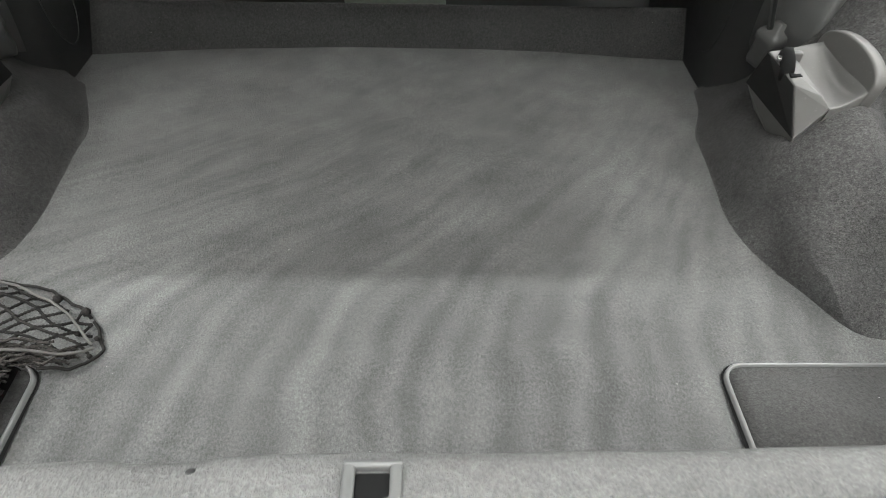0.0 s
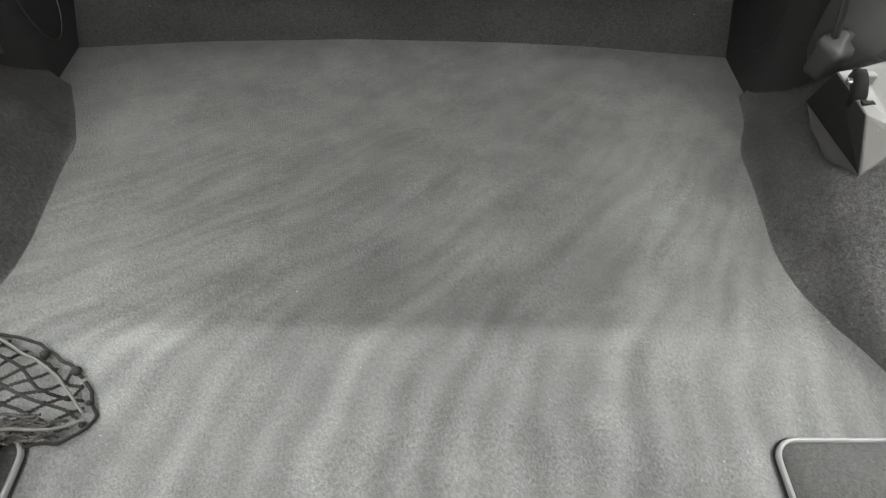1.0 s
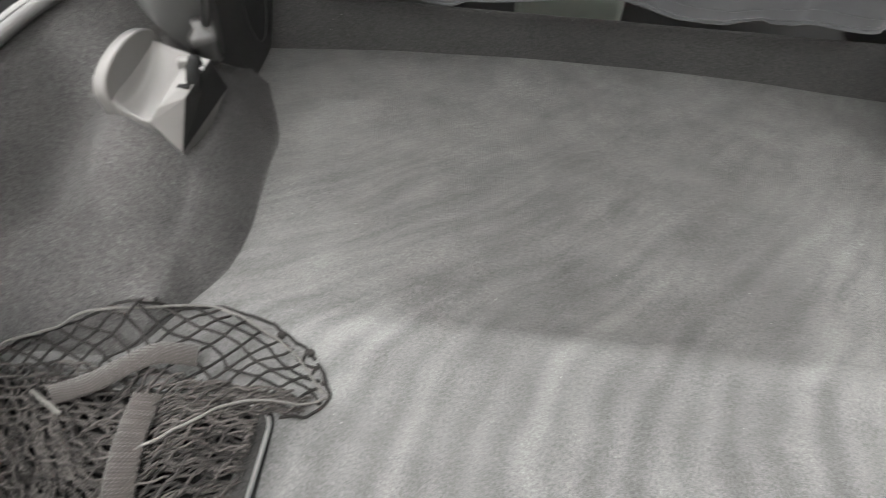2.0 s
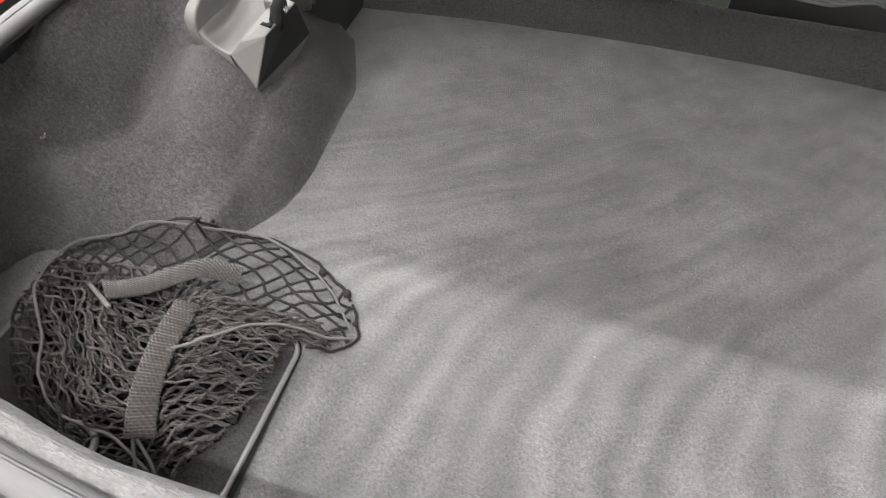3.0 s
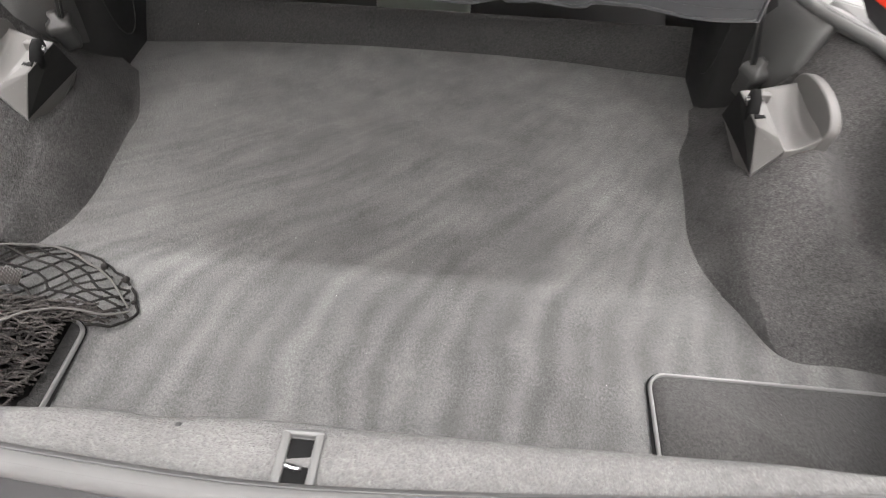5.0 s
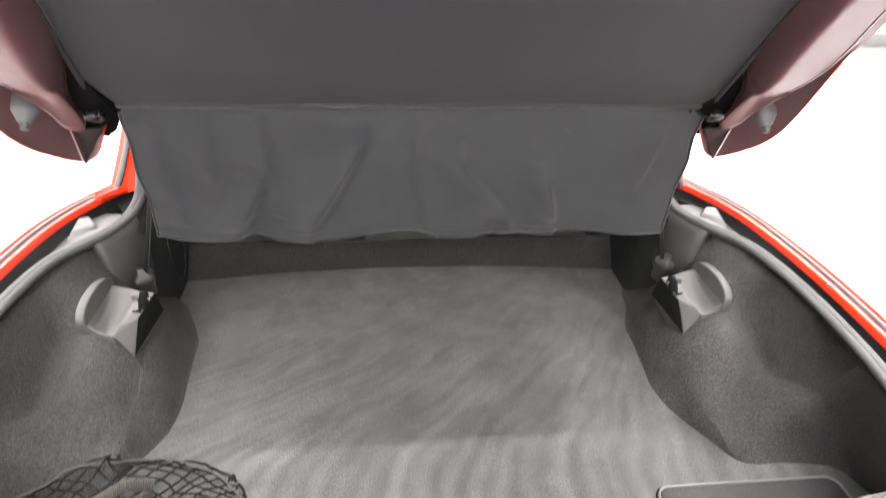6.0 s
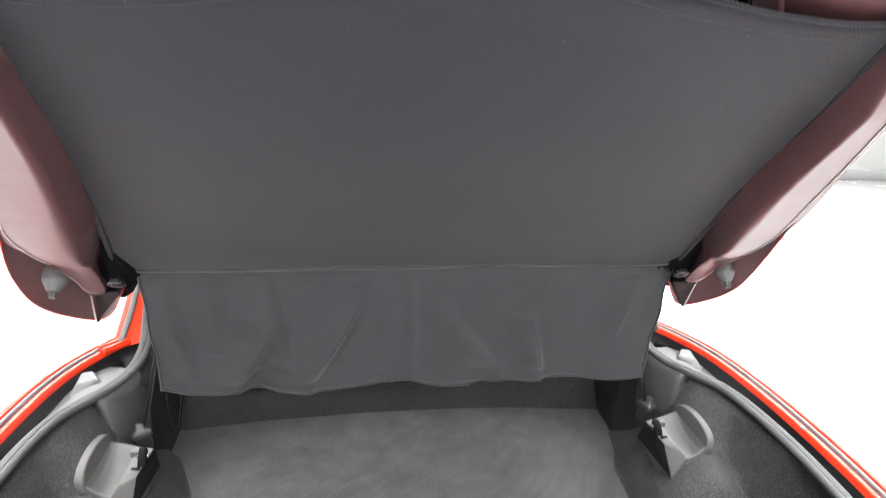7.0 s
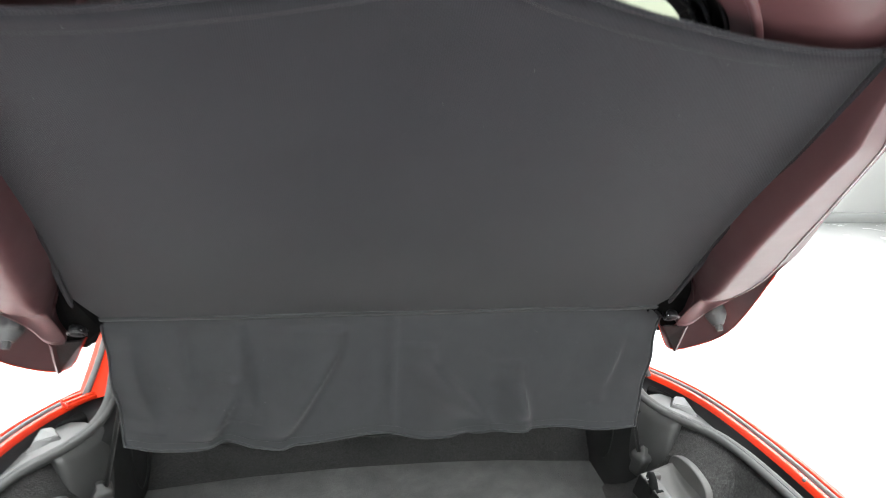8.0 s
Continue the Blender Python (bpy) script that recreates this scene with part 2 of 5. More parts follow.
# each strand of the heap has its own tone, and the twist of the cord shows along it
for mat_, dark, pale in ((M_STRAND, (0.004, 0.0036, 0.0034), (0.068, 0.061, 0.057)), (M_CORD, (0.006, 0.0056, 0.0052), (0.020, 0.018, 0.0167))):
    nt_ = mat_.node_tree
    isl = nt_.nodes.new("ShaderNodeNewGeometry")
    cc = nt_.nodes.new("ShaderNodeTexCoord").outputs["Object"]
    twist = mathn(nt_, "MULTIPLY_ADD", tex_noise(nt_, cc, 620.0, 1.0), 3.4, -0.75, clamp=True)
    fac = mathn(nt_, "MULTIPLY", twist, mathn(nt_, "MULTIPLY_ADD", isl.outputs["Random Per Island"], 0.85, 0.15))
    nt_.links.new(ramp_mix(nt_, fac, dark, pale), nt_.nodes["Principled BSDF"].inputs["Base Color"])


# ---- mesh helpers ----
def link(name, bm, mat, smooth=True):
    me = bpy.data.meshes.new(name)
    bm.normal_update()
    bm.to_mesh(me)
    bm.free()
    for p in me.polygons:
        p.use_smooth = smooth
    me.materials.append(mat)
    return new(name, me)


def part(name, bm, mat, parent=None, label="", smooth=True):
    ob = link(name, bm, mat, smooth)
    if parent is not None:
        ob.parent = parent
    return tagged(ob, label)


def empty(name, label, category, at=(0, 0, 0), group="", kind=""):
    ob = new(name)
    ob.location = at
    return tagged(ob, label, category, group, kind)


def spline(pts, n):
    """Catmull-Rom through the points, n samples evenly spaced along it."""
    p = [Vector(q) for q in pts]
    p = [2 * p[0] - p[1]] + p + [2 * p[-1] - p[-2]]
    out = []
    for i in range(1, len(p) - 2):
        for k in range(16):
            t = k / 16
            a, b, c, d = p[i - 1], p[i], p[i + 1], p[i + 2]
            out.append(0.5 * (2 * b + (c - a) * t + (2 * a - 5 * b + 4 * c - d) * t * t + (3 * b - a - 3 * c + d) * t ** 3))
    out.append(p[-2])
    run = [0.0]
    for a, b in zip(out, out[1:]):
        run.append(run[-1] + (b - a).length)
    res, j = [], 0
    for k in range(n):
        s = run[-1] * k / (n - 1)
        while j < len(run) - 2 and run[j + 1] < s:
            j += 1
        f = (s - run[j]) / max(1e-9, run[j + 1] - run[j])
        res.append(out[j].lerp(out[j + 1], min(1, max(0, f))))
    return res


def loft(rings, closed=False, caps=False, bm=None):
    bm = bm or bmesh.new()
    vs = [[bm.verts.new(p) for p in r] for r in rings]
    n = len(rings[0])
    for a, b in zip(vs, vs[1:]):
        for i in range(n if closed else n - 1):
            j = (i + 1) % n
            bm.faces.new((a[i], a[j], b[j], b[i]))
    if caps and closed:
        bm.faces.new(vs[0][::-1])
        bm.faces.new(vs[-1])
    return bm


def flip_to(bm):
    bmesh.ops.recalc_face_normals(bm, faces=bm.faces)
    return bm


def tube(pts, r, sides=8, bm=None, caps=True, squash=1.0):
    pts = [Vector(p) for p in pts]
    rings, up = [], Vector((0.13, 0.27, 0.95)).normalized()
    for i, p in enumerate(pts):
        d = (pts[min(i + 1, len(pts) - 1)] - pts[max(i - 1, 0)]).normalized()
        a = d.cross(up)
        if a.length < 1e-3:
            a = d.cross(Vector((1, 0, 0)))
        a.normalize()
        b = a.cross(d).normalized()
        rr = r[i] if isinstance(r, (list, tuple)) else r
        rings.append([p + a * (rr * math.cos(2 * math.pi * k / sides)) + b * (rr * squash * math.sin(2 * math.pi * k / sides)) for k in range(sides)])
    return loft(rings, True, caps, bm)


def rope(pts, r, bm, pitch=0.0062, step=0.0012):
    """A two-strand twisted cord: an oval section that turns as it goes."""
    fine = []
    for a, b in zip(pts, pts[1:]):
        n = max(1, int((b - a).length / step))
        fine += [a.lerp(b, k / n) for k in range(n)]
    fine.append(pts[-1])
    rings, up, gone = [], Vector((0.13, 0.27, 0.95)).normalized(), 0.0
    for i, p in enumerate(fine):
        d = (fine[min(i + 1, len(fine) - 1)] - fine[max(i - 1, 0)]).normalized()
        gone += (p - fine[max(i - 1, 0)]).length
        a = d.cross(up).normalized()
        b = a.cross(d)
        ph = 2 * math.pi * gone / pitch
        ring = []
        for k in range(6):
            w = 2 * math.pi * k / 6
            q = (math.cos(w) * 1.32 * r, math.sin(w) * 0.72 * r)
            ring.append(p + a * (q[0] * math.cos(ph) - q[1] * math.sin(ph)) + b * (q[0] * math.sin(ph) + q[1] * math.cos(ph)))
        rings.append(ring)
    return loft(rings, True, True, bm)


def box(cx, cy, cz, sx, sy, sz, bevel=0.0, seg=2, m=None):
    bm = bmesh.new()
    bmesh.ops.create_cube(bm, size=1.0)
    for v in bm.verts:
        v.co = Vector((v.co.x * sx, v.co.y * sy, v.co.z * sz))
    if bevel:
        bmesh.ops.bevel(bm, geom=bm.edges[:], offset=bevel, segments=seg, affect="EDGES", profile=0.6)
    bm.transform((m or Matrix()) if m is not None else Matrix.Translation((cx, cy, cz)))
    return bm


def turned(profile, m, sides=20):
    """A turned solid from (radius, height) pairs, laid by m."""
    rings = [[m @ Vector((r * math.cos(2 * math.pi * k / sides), r * math.sin(2 * math.pi * k / sides), h)) for k in range(sides)] for r, h in profile]
    return flip_to(loft(rings, True, True))


def slab(points, z0, z1, bevel=0.0):
    """A flat plate over a plan outline."""
    bm = bmesh.new()
    f = bm.faces.new([bm.verts.new((x, y, z0)) for x, y in points])
    r = bmesh.ops.extrude_face_region(bm, geom=[f])
    for v in r["geom"]:
        if isinstance(v, bmesh.types.BMVert):
            v.co.z = z1
    flip_to(bm)
    if bevel:
        top = [e for e in bm.edges if all(abs(v.co.z - z1) < 1e-6 for v in e.verts)]
        bmesh.ops.bevel(bm, geom=top, offset=bevel, segments=2, affect="EDGES")
    return bm


def rounded(x0, y0, x1, y1, r, n=6):
    out = []
    for cx, cy, a in ((x1 - r, y1 - r, 0), (x0 + r, y1 - r, 90), (x0 + r, y0 + r, 180), (x1 - r, y0 + r, 270)):
        for k in range(n + 1):
            t = radians(a + 90 * k / n)
            out.append((cx + r * math.cos(t), cy + r * math.sin(t)))
    return out


def lerp(a, b, t):
    return a + (b - a) * t


def table(x, xs, ys):
    return float(np.interp(x, xs, ys))


# ---- the room ----
RX, RY0, RY1 = 7.5, -6.0, 5.8
bm = box(0, 0, 0, 2 * RX, RY1 - RY0, 0.2)
bm.transform(Matrix.Translation((0, (RY0 + RY1) / 2, GROUND - 0.1)))
tagged(part("ground", bm, M_ROOMFLOOR), "pale glossy resin floor of the workshop", "floor", kind="structure")
tagged(part("ceiling", box(0, (RY0 + RY1) / 2, CEILING + 0.1, 2 * RX, RY1 - RY0, 0.2), M_WALL), "white painted workshop ceiling", "ceiling", kind="structure")
for nm, c, d in (("wall_north", (0, RY1 + 0.1), (2 * RX + 0.4, 0.2)), ("wall_south", (0, RY0 - 0.1), (2 * RX + 0.4, 0.2)), ("wall_west", (-RX - 0.1, (RY0 + RY1) / 2), (0.2, RY1 - RY0)), ("wall_east", (RX + 0.1, (RY0 + RY1) / 2), (0.2, RY1 - RY0))):
    tagged(part(nm, box(c[0], c[1], (GROUND + CEILING) / 2, d[0], d[1], CEILING - GROUND), M_WALL), "plain white painted workshop wall", "wall", kind="structure")
tagged(part("baseboard", box(1.5, RY1 - 0.012, GROUND + 0.06, 11.0, 0.024, 0.12, 0.006), M_COVE), "grey cove base along the white wall", "baseboard", kind="structure")
for tx, ty, tl, wide, tw in TUBES:
    lamp = empty("ceiling_light", "long white ceiling tube light, switched on", "light", (tx, ty, CEILING))
    part("housing", box(0, 0, -0.03, tl, 0.12, 0.06, 0.01), M_WALL, lamp)
    part("diffuser", tube([(-tl / 2, 0, -0.062), (tl / 2, 0, -0.062)], 0.012, 8), M_TUBE_FILL, lamp, "glowing white tube")
# bodies for the added fill lights
for tx, ty, tl, wide, tw in FILL_PANELS:
    lamp = empty("fill_panel", "unseen fill light panel added under the ceiling", "light", (tx, ty, CEILING), "ceiling light panels")
    part("housing", box(0, 0, -0.03, tl + 0.08, wide + 0.08, 0.06, 0.01), M_WALL, lamp)
    part("diffuser", box(0, 0, -0.066, tl, wide, 0.008, 0.002), M_TUBE_FILL, lamp, "glowing white face of the fill panel")

# doorway on the far wall, its conduit and the exit sign
door = empty("door_1", "pale door in a grey steel frame", "door", (0.55, RY1, GROUND), kind="structure")
part("door_leaf", box(0, -0.02, 1.02, 1.10, 0.04, 2.02, 0.004), M_WALL, door)
for sx in (-0.62, 0.62):
    part("door_frame", box(sx, -0.04, 1.55, 0.11, 0.08, 3.1, 0.006), M_DOORFRAME, door)
pipe = empty("conduit", "thin grey conduit clipped to the wall", "pipe", (-0.28, RY1 - 0.05, GROUND))
part("conduit_pipe", tube([(0, 0, 0.2), (0, 0, CEILING - GROUND)], 0.018, 10), M_DOORFRAME, pipe)
part("conduit_arm", tube([(-1.1, 0, 2.07), (0, 0, 2.05)], 0.008, 8), M_DOORFRAME, pipe)
part("clip", box(0, -0.005, 2.06, 0.07, 0.05, 0.03, 0.006), M_DOORFRAME, pipe)
sign = empty("exit_sign", "white exit sign with red letters", "sign", (0.95, RY1 - 0.03, 1.62))
part("sign_plate", box(0, 0, 0, 0.42, 0.04, 0.22, 0.008), M_SIGN, sign)
fc = bpy.data.curves.new("letters", "FONT")
fc.body, fc.size, fc.extrude, fc.align_x, fc.align_y = "EXIT", 0.17, 0.002, "CENTER", "CENTER"
fo = new("letters", fc)
fo.data.materials.append(M_SIGNRED)
fo.parent = sign
fo.matrix_local = pose(0, -0.024, 0, 90, 0, 0)
tagged(fo, "red letters")

# ---- the boot: floor and bulkhead ----
FAR = lambda x: 1.036 - 0.036 * min(1.0, (abs(x) / 0.475) ** 2)
nx, ny = 72, 52
rows = []
for j in range(ny + 1):
    row = []
    for i in range(nx + 1):
        x = lerp(-0.66, 0.66, i / nx)
        y = lerp(0.225, FAR(x) + 0.02, j / ny)
        row.append((x, y, 0.0016 * noise.noise(Vector((x * 9, y * 9, 3.1)))))
    rows.append(row)
tagged(part("floor", loft(rows), M_FLOOR), "grey cut-pile cargo floor carpet with vacuum stripes", "carpet", kind="structure")
tagged(part("floor_pan", box(0, 0.62, -0.035, 1.36, 0.85, 0.05, 0.01), M_SEAL), "black pan under the cargo carpet", "floor", kind="structure")

rings = []
for i in range(61):
    x = lerp(-0.482, 0.482, i / 60)
    y = FAR(x)
    wv_ = 0.0015 * noise.noise(Vector((x * 14, 0, 0)))
    t = 1.046 + wv_
    rings.append([(x, y - 0.002, -0.004), (x, lerp(y, t, 0.4), 0.024), (x, lerp(y, t, 0.75), 0.045), (x, t - 0.001, 0.060), (x, t + 0.001, 0.065), (x, t + 0.005, 0.066), (x, t + 0.008, 0.060), (x, t + 0.008, -0.2)])
tagged(part("wall_front", flip_to(loft(rings)), M_BULK), "low dark grey carpeted bulkhead across the boot", "bulkhead", kind="structure")

# ---- side liners ----
BASE = [(0.480, 0.917), (0.456, 0.862), (0.438, 0.81), (0.428, 0.755), (0.417, 0.655), (0.429, 0.575), (0.446, 0.522), (0.463, 0.474), (0.500, 0.457), (0.560, 0.455), (0.620, 0.440), (0.630, 0.36), (0.602, 0.285), (0.52, 0.25)]
TOP = [(0.518, 0.925, 0.098), (0.530, 0.87, 0.118), (0.546, 0.835, 0.165), (0.556, 0.812, 0.206), (0.588, 0.73, 0.209), (0.595, 0.65, 0.209), (0.597, 0.60, 0.209), (0.597, 0.56, 0.209), (0.597, 0.52, 0.209), (0.595, 0.48, 0.209), (0.588, 0.42, 0.209), (0.570, 0.355, 0.209), (0.538, 0.300, 0.208), (0.485, 0.265, 0.206)]
SWELL = [0.75, 0.95, 0.97, 1.0, 1.0, 0.95, 0.8, 0.6, 0.4, 0.2, 0.0, 0.0, 0.0, 0.0]
# how far the foot of the liner runs out as a sloping apron
APRON = [0.0, 0.0, 0.0, 0.0, 0.0, 0.1, 0.6, 1.0, 1.0, 0.7, 0.15, 0.0, 0.0, 0.0]


def ease(v, a, b):
    t = min(1.0, max(0.0, (v - a) / (b - a)))
    return t * t * (3 - 2 * t)


def tower(p):
    """The wheel-arch tower: a ridge that falls towards the rear into the apron, with a hollow on its outer side."""
    low = 1 - ease(p.y, 0.52, 0.58)
    w = ease(p.x, 0.434, 0.449) * (1 - ease(p.x, 0.566 + 0.02 * low, 0.596 + 0.02 * low)) * ease(p.y, 0.452, 0.50) * (1 - ease(p.y, 0.675, 0.715))
    ridge = table(p.y, [0.45, 0.48, 0.51, 0.54, 0.57, 0.60, 0.63, 0.66, 0.72], [0.0, 0.020, 0.042, 0.064, 0.088, 0.110, 0.127, 0.138, 0.142])
    rise, dx = ease(p.y, 0.48, 0.61), p.x - 0.522
    z = ridge - rise * (0.046 * min(1.2, (min(0.0, dx) / 0.068) ** 2) + 0.032 * ease(dx, -0.012, 0.060)) + (1 - rise) * 0.085 * ease(p.x, 0.50, 0.62)
    return Vector((p.x, p.y, lerp(p.z, z, w)))


def side_liner(sx, name, shift):
    n = 64
    b = spline([(x + (shift if 0.46 < y < 0.9 and x < 0.5 else 0), y, 0) for x, y in BASE], n)
    t = spline(TOP, n)
    k = spline([(i, s, a) for i, (s, a) in enumerate(zip(SWELL, APRON))], n)
    rings = []
    for i in range(n):
        w = max(0.0, k[i].y)
        B, T = b[i], t[i]
        out = (T - B)
        out.z = 0
        c1 = B + Vector((0, 0, lerp(0.08, 0.118, w) * T.z / 0.209)) + out * 0.03
        c2 = T - out * lerp(0.05, 0.52, w) - Vector((0, 0, lerp(0.08, 0.098, w)))
        run_ = min(1.0, max(0.0, k[i].z))
        c1 = c1.lerp(Vector((B.x + 0.012, B.y + 0.060, 0.040)), run_)
        c2 = c2.lerp(Vector((lerp(B.x, T.x, 0.75), T.y + 0.035, 0.125)), run_)
        inn = -out.normalized() * 0.030 * (1 - run_)
        F = Vector((B.x + inn.x, B.y + inn.y, -0.0012))
        E = B + inn * 0.25
        ring = [Vector((F.x, F.y, -0.01))]
        for q in range(41):
            u = q / 40
            w_ = 1 - u
            p = F * w_ ** 4 + E * (4 * u * w_ ** 3) + c1 * (6 * u * u * w_ * w_) + c2 * (4 * u ** 3 * w_) + T * u ** 4
            p = p + Vector((1, 0, 0)) * (0.0025 * noise.noise(p * 11.0)) + Vector((0, 0, 0.002 * noise.noise(p * 17.0)))
            p = tower(p)
            p.z -= 0.026 * math.exp(-((p.y - 0.735) / 0.060) ** 6) * math.exp(-((p.x - 0.490) / 0.042) ** 4)
            ring.append(p)
        ring.append(T + Vector((T.x, T.y - 0.55, 0)).normalized() * 0.02 + Vector((0, 0, -0.01)))
        rings.append([Vector((p.x * sx, p.y, p.z)) for p in ring])
    return tagged(part(name, flip_to(loft(rings)), M_SIDE), "grey carpeted side liner moulded over the wheel arch", "liner", kind="structure")


side_liner(1, "wall_right", 0.012)
left_liner = side_liner(-1, "wall_left", 0.0)

tie = empty("tie_hook", "small bright metal tie-down hook on the side liner", "hook", (-0.612, 0.497, 0.13))
part("hook_plate", box(0, 0, 0, 0.006, 0.022, 0.03, 0.002), M_DARK, tie, "dark base plate")
part("hook_ring", tube([(0.004, -0.008, 0.004), (0.014, -0.006, -0.004), (0.017, 0.0, -0.008), (0.014, 0.006, -0.004), (0.004, 0.008, 0.004)], 0.0025), M_METAL, tie, "bright metal ring")

# ---- rear sill ----
SEAL = [(0, 0.196, 0.213), (0.12, 0.201, 0.213), (0.24, 0.210, 0.213), (0.34, 0.220, 0.213), (0.42, 0.231, 0.214), (0.49, 0.252, 0.215), (0.545, 0.292, 0.216), (0.578, 0.348, 0.216), (0.594, 0.42, 0.216), (0.602, 0.49, 0.216), (0.606, 0.58, 0.216), (0.602, 0.68, 0.216), (0.588, 0.75, 0.216), (0.565, 0.79, 0.216), (0.541, 0.825, 0.216), (0.522, 0.865, 0.217), (0.510, 0.91, 0.224), (0.503, 0.945, 0.25), (0.497, 0.975, 0.32), (0.485, 1.0, 0.44)]


def both_sides(pts):
    return [(-x, y, z) for x, y, z in pts[:0:-1]] + list(pts)


rings = []
for i in range(91):
    x = lerp(-0.49, 0.49, i / 90)
    yo = table(abs(x), [p[0] for p in SEAL[:8]], [p[1] for p in SEAL[:8]]) + 0.006
    yi = max(table(x, [-0.5, -0.3, -0.22, -0.1, 0.1, 0.5], [0.227, 0.2405, 0.2435, 0.2505, 0.2530, 0.2575]), yo + 0.02) + 0.0025 * noise.noise(Vector((x * 13, 1.7, 0)))
    e_ = min(1.0, max(0.0, (abs(x) - 0.42) / 0.07))
    yi = lerp(yi, yo + 0.006, e_ * e_ * (3 - 2 * e_))
    if -0.105 < x < -0.06:
        yi -= 0.002
    wz = 0.002 * noise.noise(Vector((x * 9, 5.0, 0)))
    rings.append([(x, yo - 0.012, 0.195), (x, yo, 0.204 + wz), (x, lerp(yo, yi, 0.35), 0.2095 + wz), (x, lerp(yo, yi, 0.75), 0.2065 + wz), (x, yi - 0.004, 0.202 + wz), (x, yi, 0.195), (x, yi + 0.001, 0.178), (x, yi - 0.006, 0.10), (x, yi - 0.008, -0.01)])
tagged(part("wall_back", flip_to(loft(rings)), M_LIP), "plush light grey carpet over the rear sill", "sill", kind="structure")

latch = empty("latch_striker", "striker pocket in a grey frame, set in the rear sill", "latch", (0.0235, 0.2175, 0.2020))
fr = bmesh.new()
for ox, oy, sx_, sy_ in ((-0.0110, 0, 0.0060, 0.046), (0.0110, 0, 0.0060, 0.046), (0, 0.0225, 0.0280, 0.004)):
    t_ = box(ox, oy, 0.003, sx_, sy_, 0.016, 0.002)
    me_ = bpy.data.meshes.new("tmp")
    t_.to_mesh(me_)
    t_.free()
    fr.from_mesh(me_)
    bpy.data.meshes.remove(me_)
part("frame", fr, M_RUBBER, latch, "grey plastic frame")
part("pocket", box(0, -0.001, 0.0025, 0.0165, 0.04, 0.010, 0.001), M_MATTE, latch, "black pocket")
part("striker_bar", tube([(-0.0080, 0.0010, 0.0085), (-0.0055, 0.0000, 0.0105), (0.0005, -0.0010, 0.0105), (0.0030, -0.0012, 0.0085)], 0.0019), M_METAL, latch, "bright metal bar")
part("striker_plate", box(0.003, -0.015, 0.0085, 0.006, 0.006, 0.003, 0.001), M_METAL, latch, "bright metal plate")
# dark disc standing in for a small dimple, its shade given as colour
clip = empty("dimple_disc", "dark disc in place of a small dimple in the sill carpet", "clip", (-0.063, 0.2395, 0.2052))
part("disc_head", turned([(0.001, 0.0006), (0.0020, 0.0004), (0.0027, -0.0004), (0.002, -0.004)], pose(0, 0, 0, -12, 0, 0), 14), M_DARK, clip)


# ---- storage covers in the floor ----
def storage_cover(sx, x0, x1):
    c = empty("storage_cover", "carpeted storage lid with a pale plastic edge, flush in the floor", "lid", (0, 0, 0), "floor storage lids")
    a, b = sorted((sx * x0, sx * x1))
    part("panel", slab(rounded(a + 0.0032, 0.2592, b - 0.0032, 0.4218, 0.0180), -0.004, 0.006, 0.002), M_COVER, c)
    o = rounded(a, 0.256, b, 0.425, 0.020)
    i = rounded(a + 0.0032, 0.2592, b - 0.0032, 0.4218, 0.0180)
    rr = [[(x, y, -0.004) for x, y in o], [(x, y, 0.006) for x, y in o], [(lerp(x, u, 0.5), lerp(y, v, 0.5), 0.0085) for (x, y), (u, v) in zip(o, i)], [(x, y, 0.007) for x, y in i], [(x, y, -0.004) for x, y in i]]
    part("edge_trim", flip_to(loft(rr, True)), M_RIM, c, "pale grey plastic edge")
    near = a if sx > 0 else b
    wide = lambda x, y: 0.0010 + (0.0052 * min(1.0, max(0.0, (0.432 - y) / 0.11)) if abs(x - near) < 0.02 else 0.0)
    g = [(x + math.copysign(wide(x, y), x - (a + b) / 2), y + math.copysign(0.0012, y - 0.34)) for x, y in o]
    part("gap", flip_to(loft([[(x, y, 0.0030) for x, y in g], [(x, y, 0.0026) for x, y in o]], True)), M_MATTE, c, "dark gap")
    return c


storage_cover(1, 0.326, 0.612)
storage_cover(-1, 0.303, 0.59)


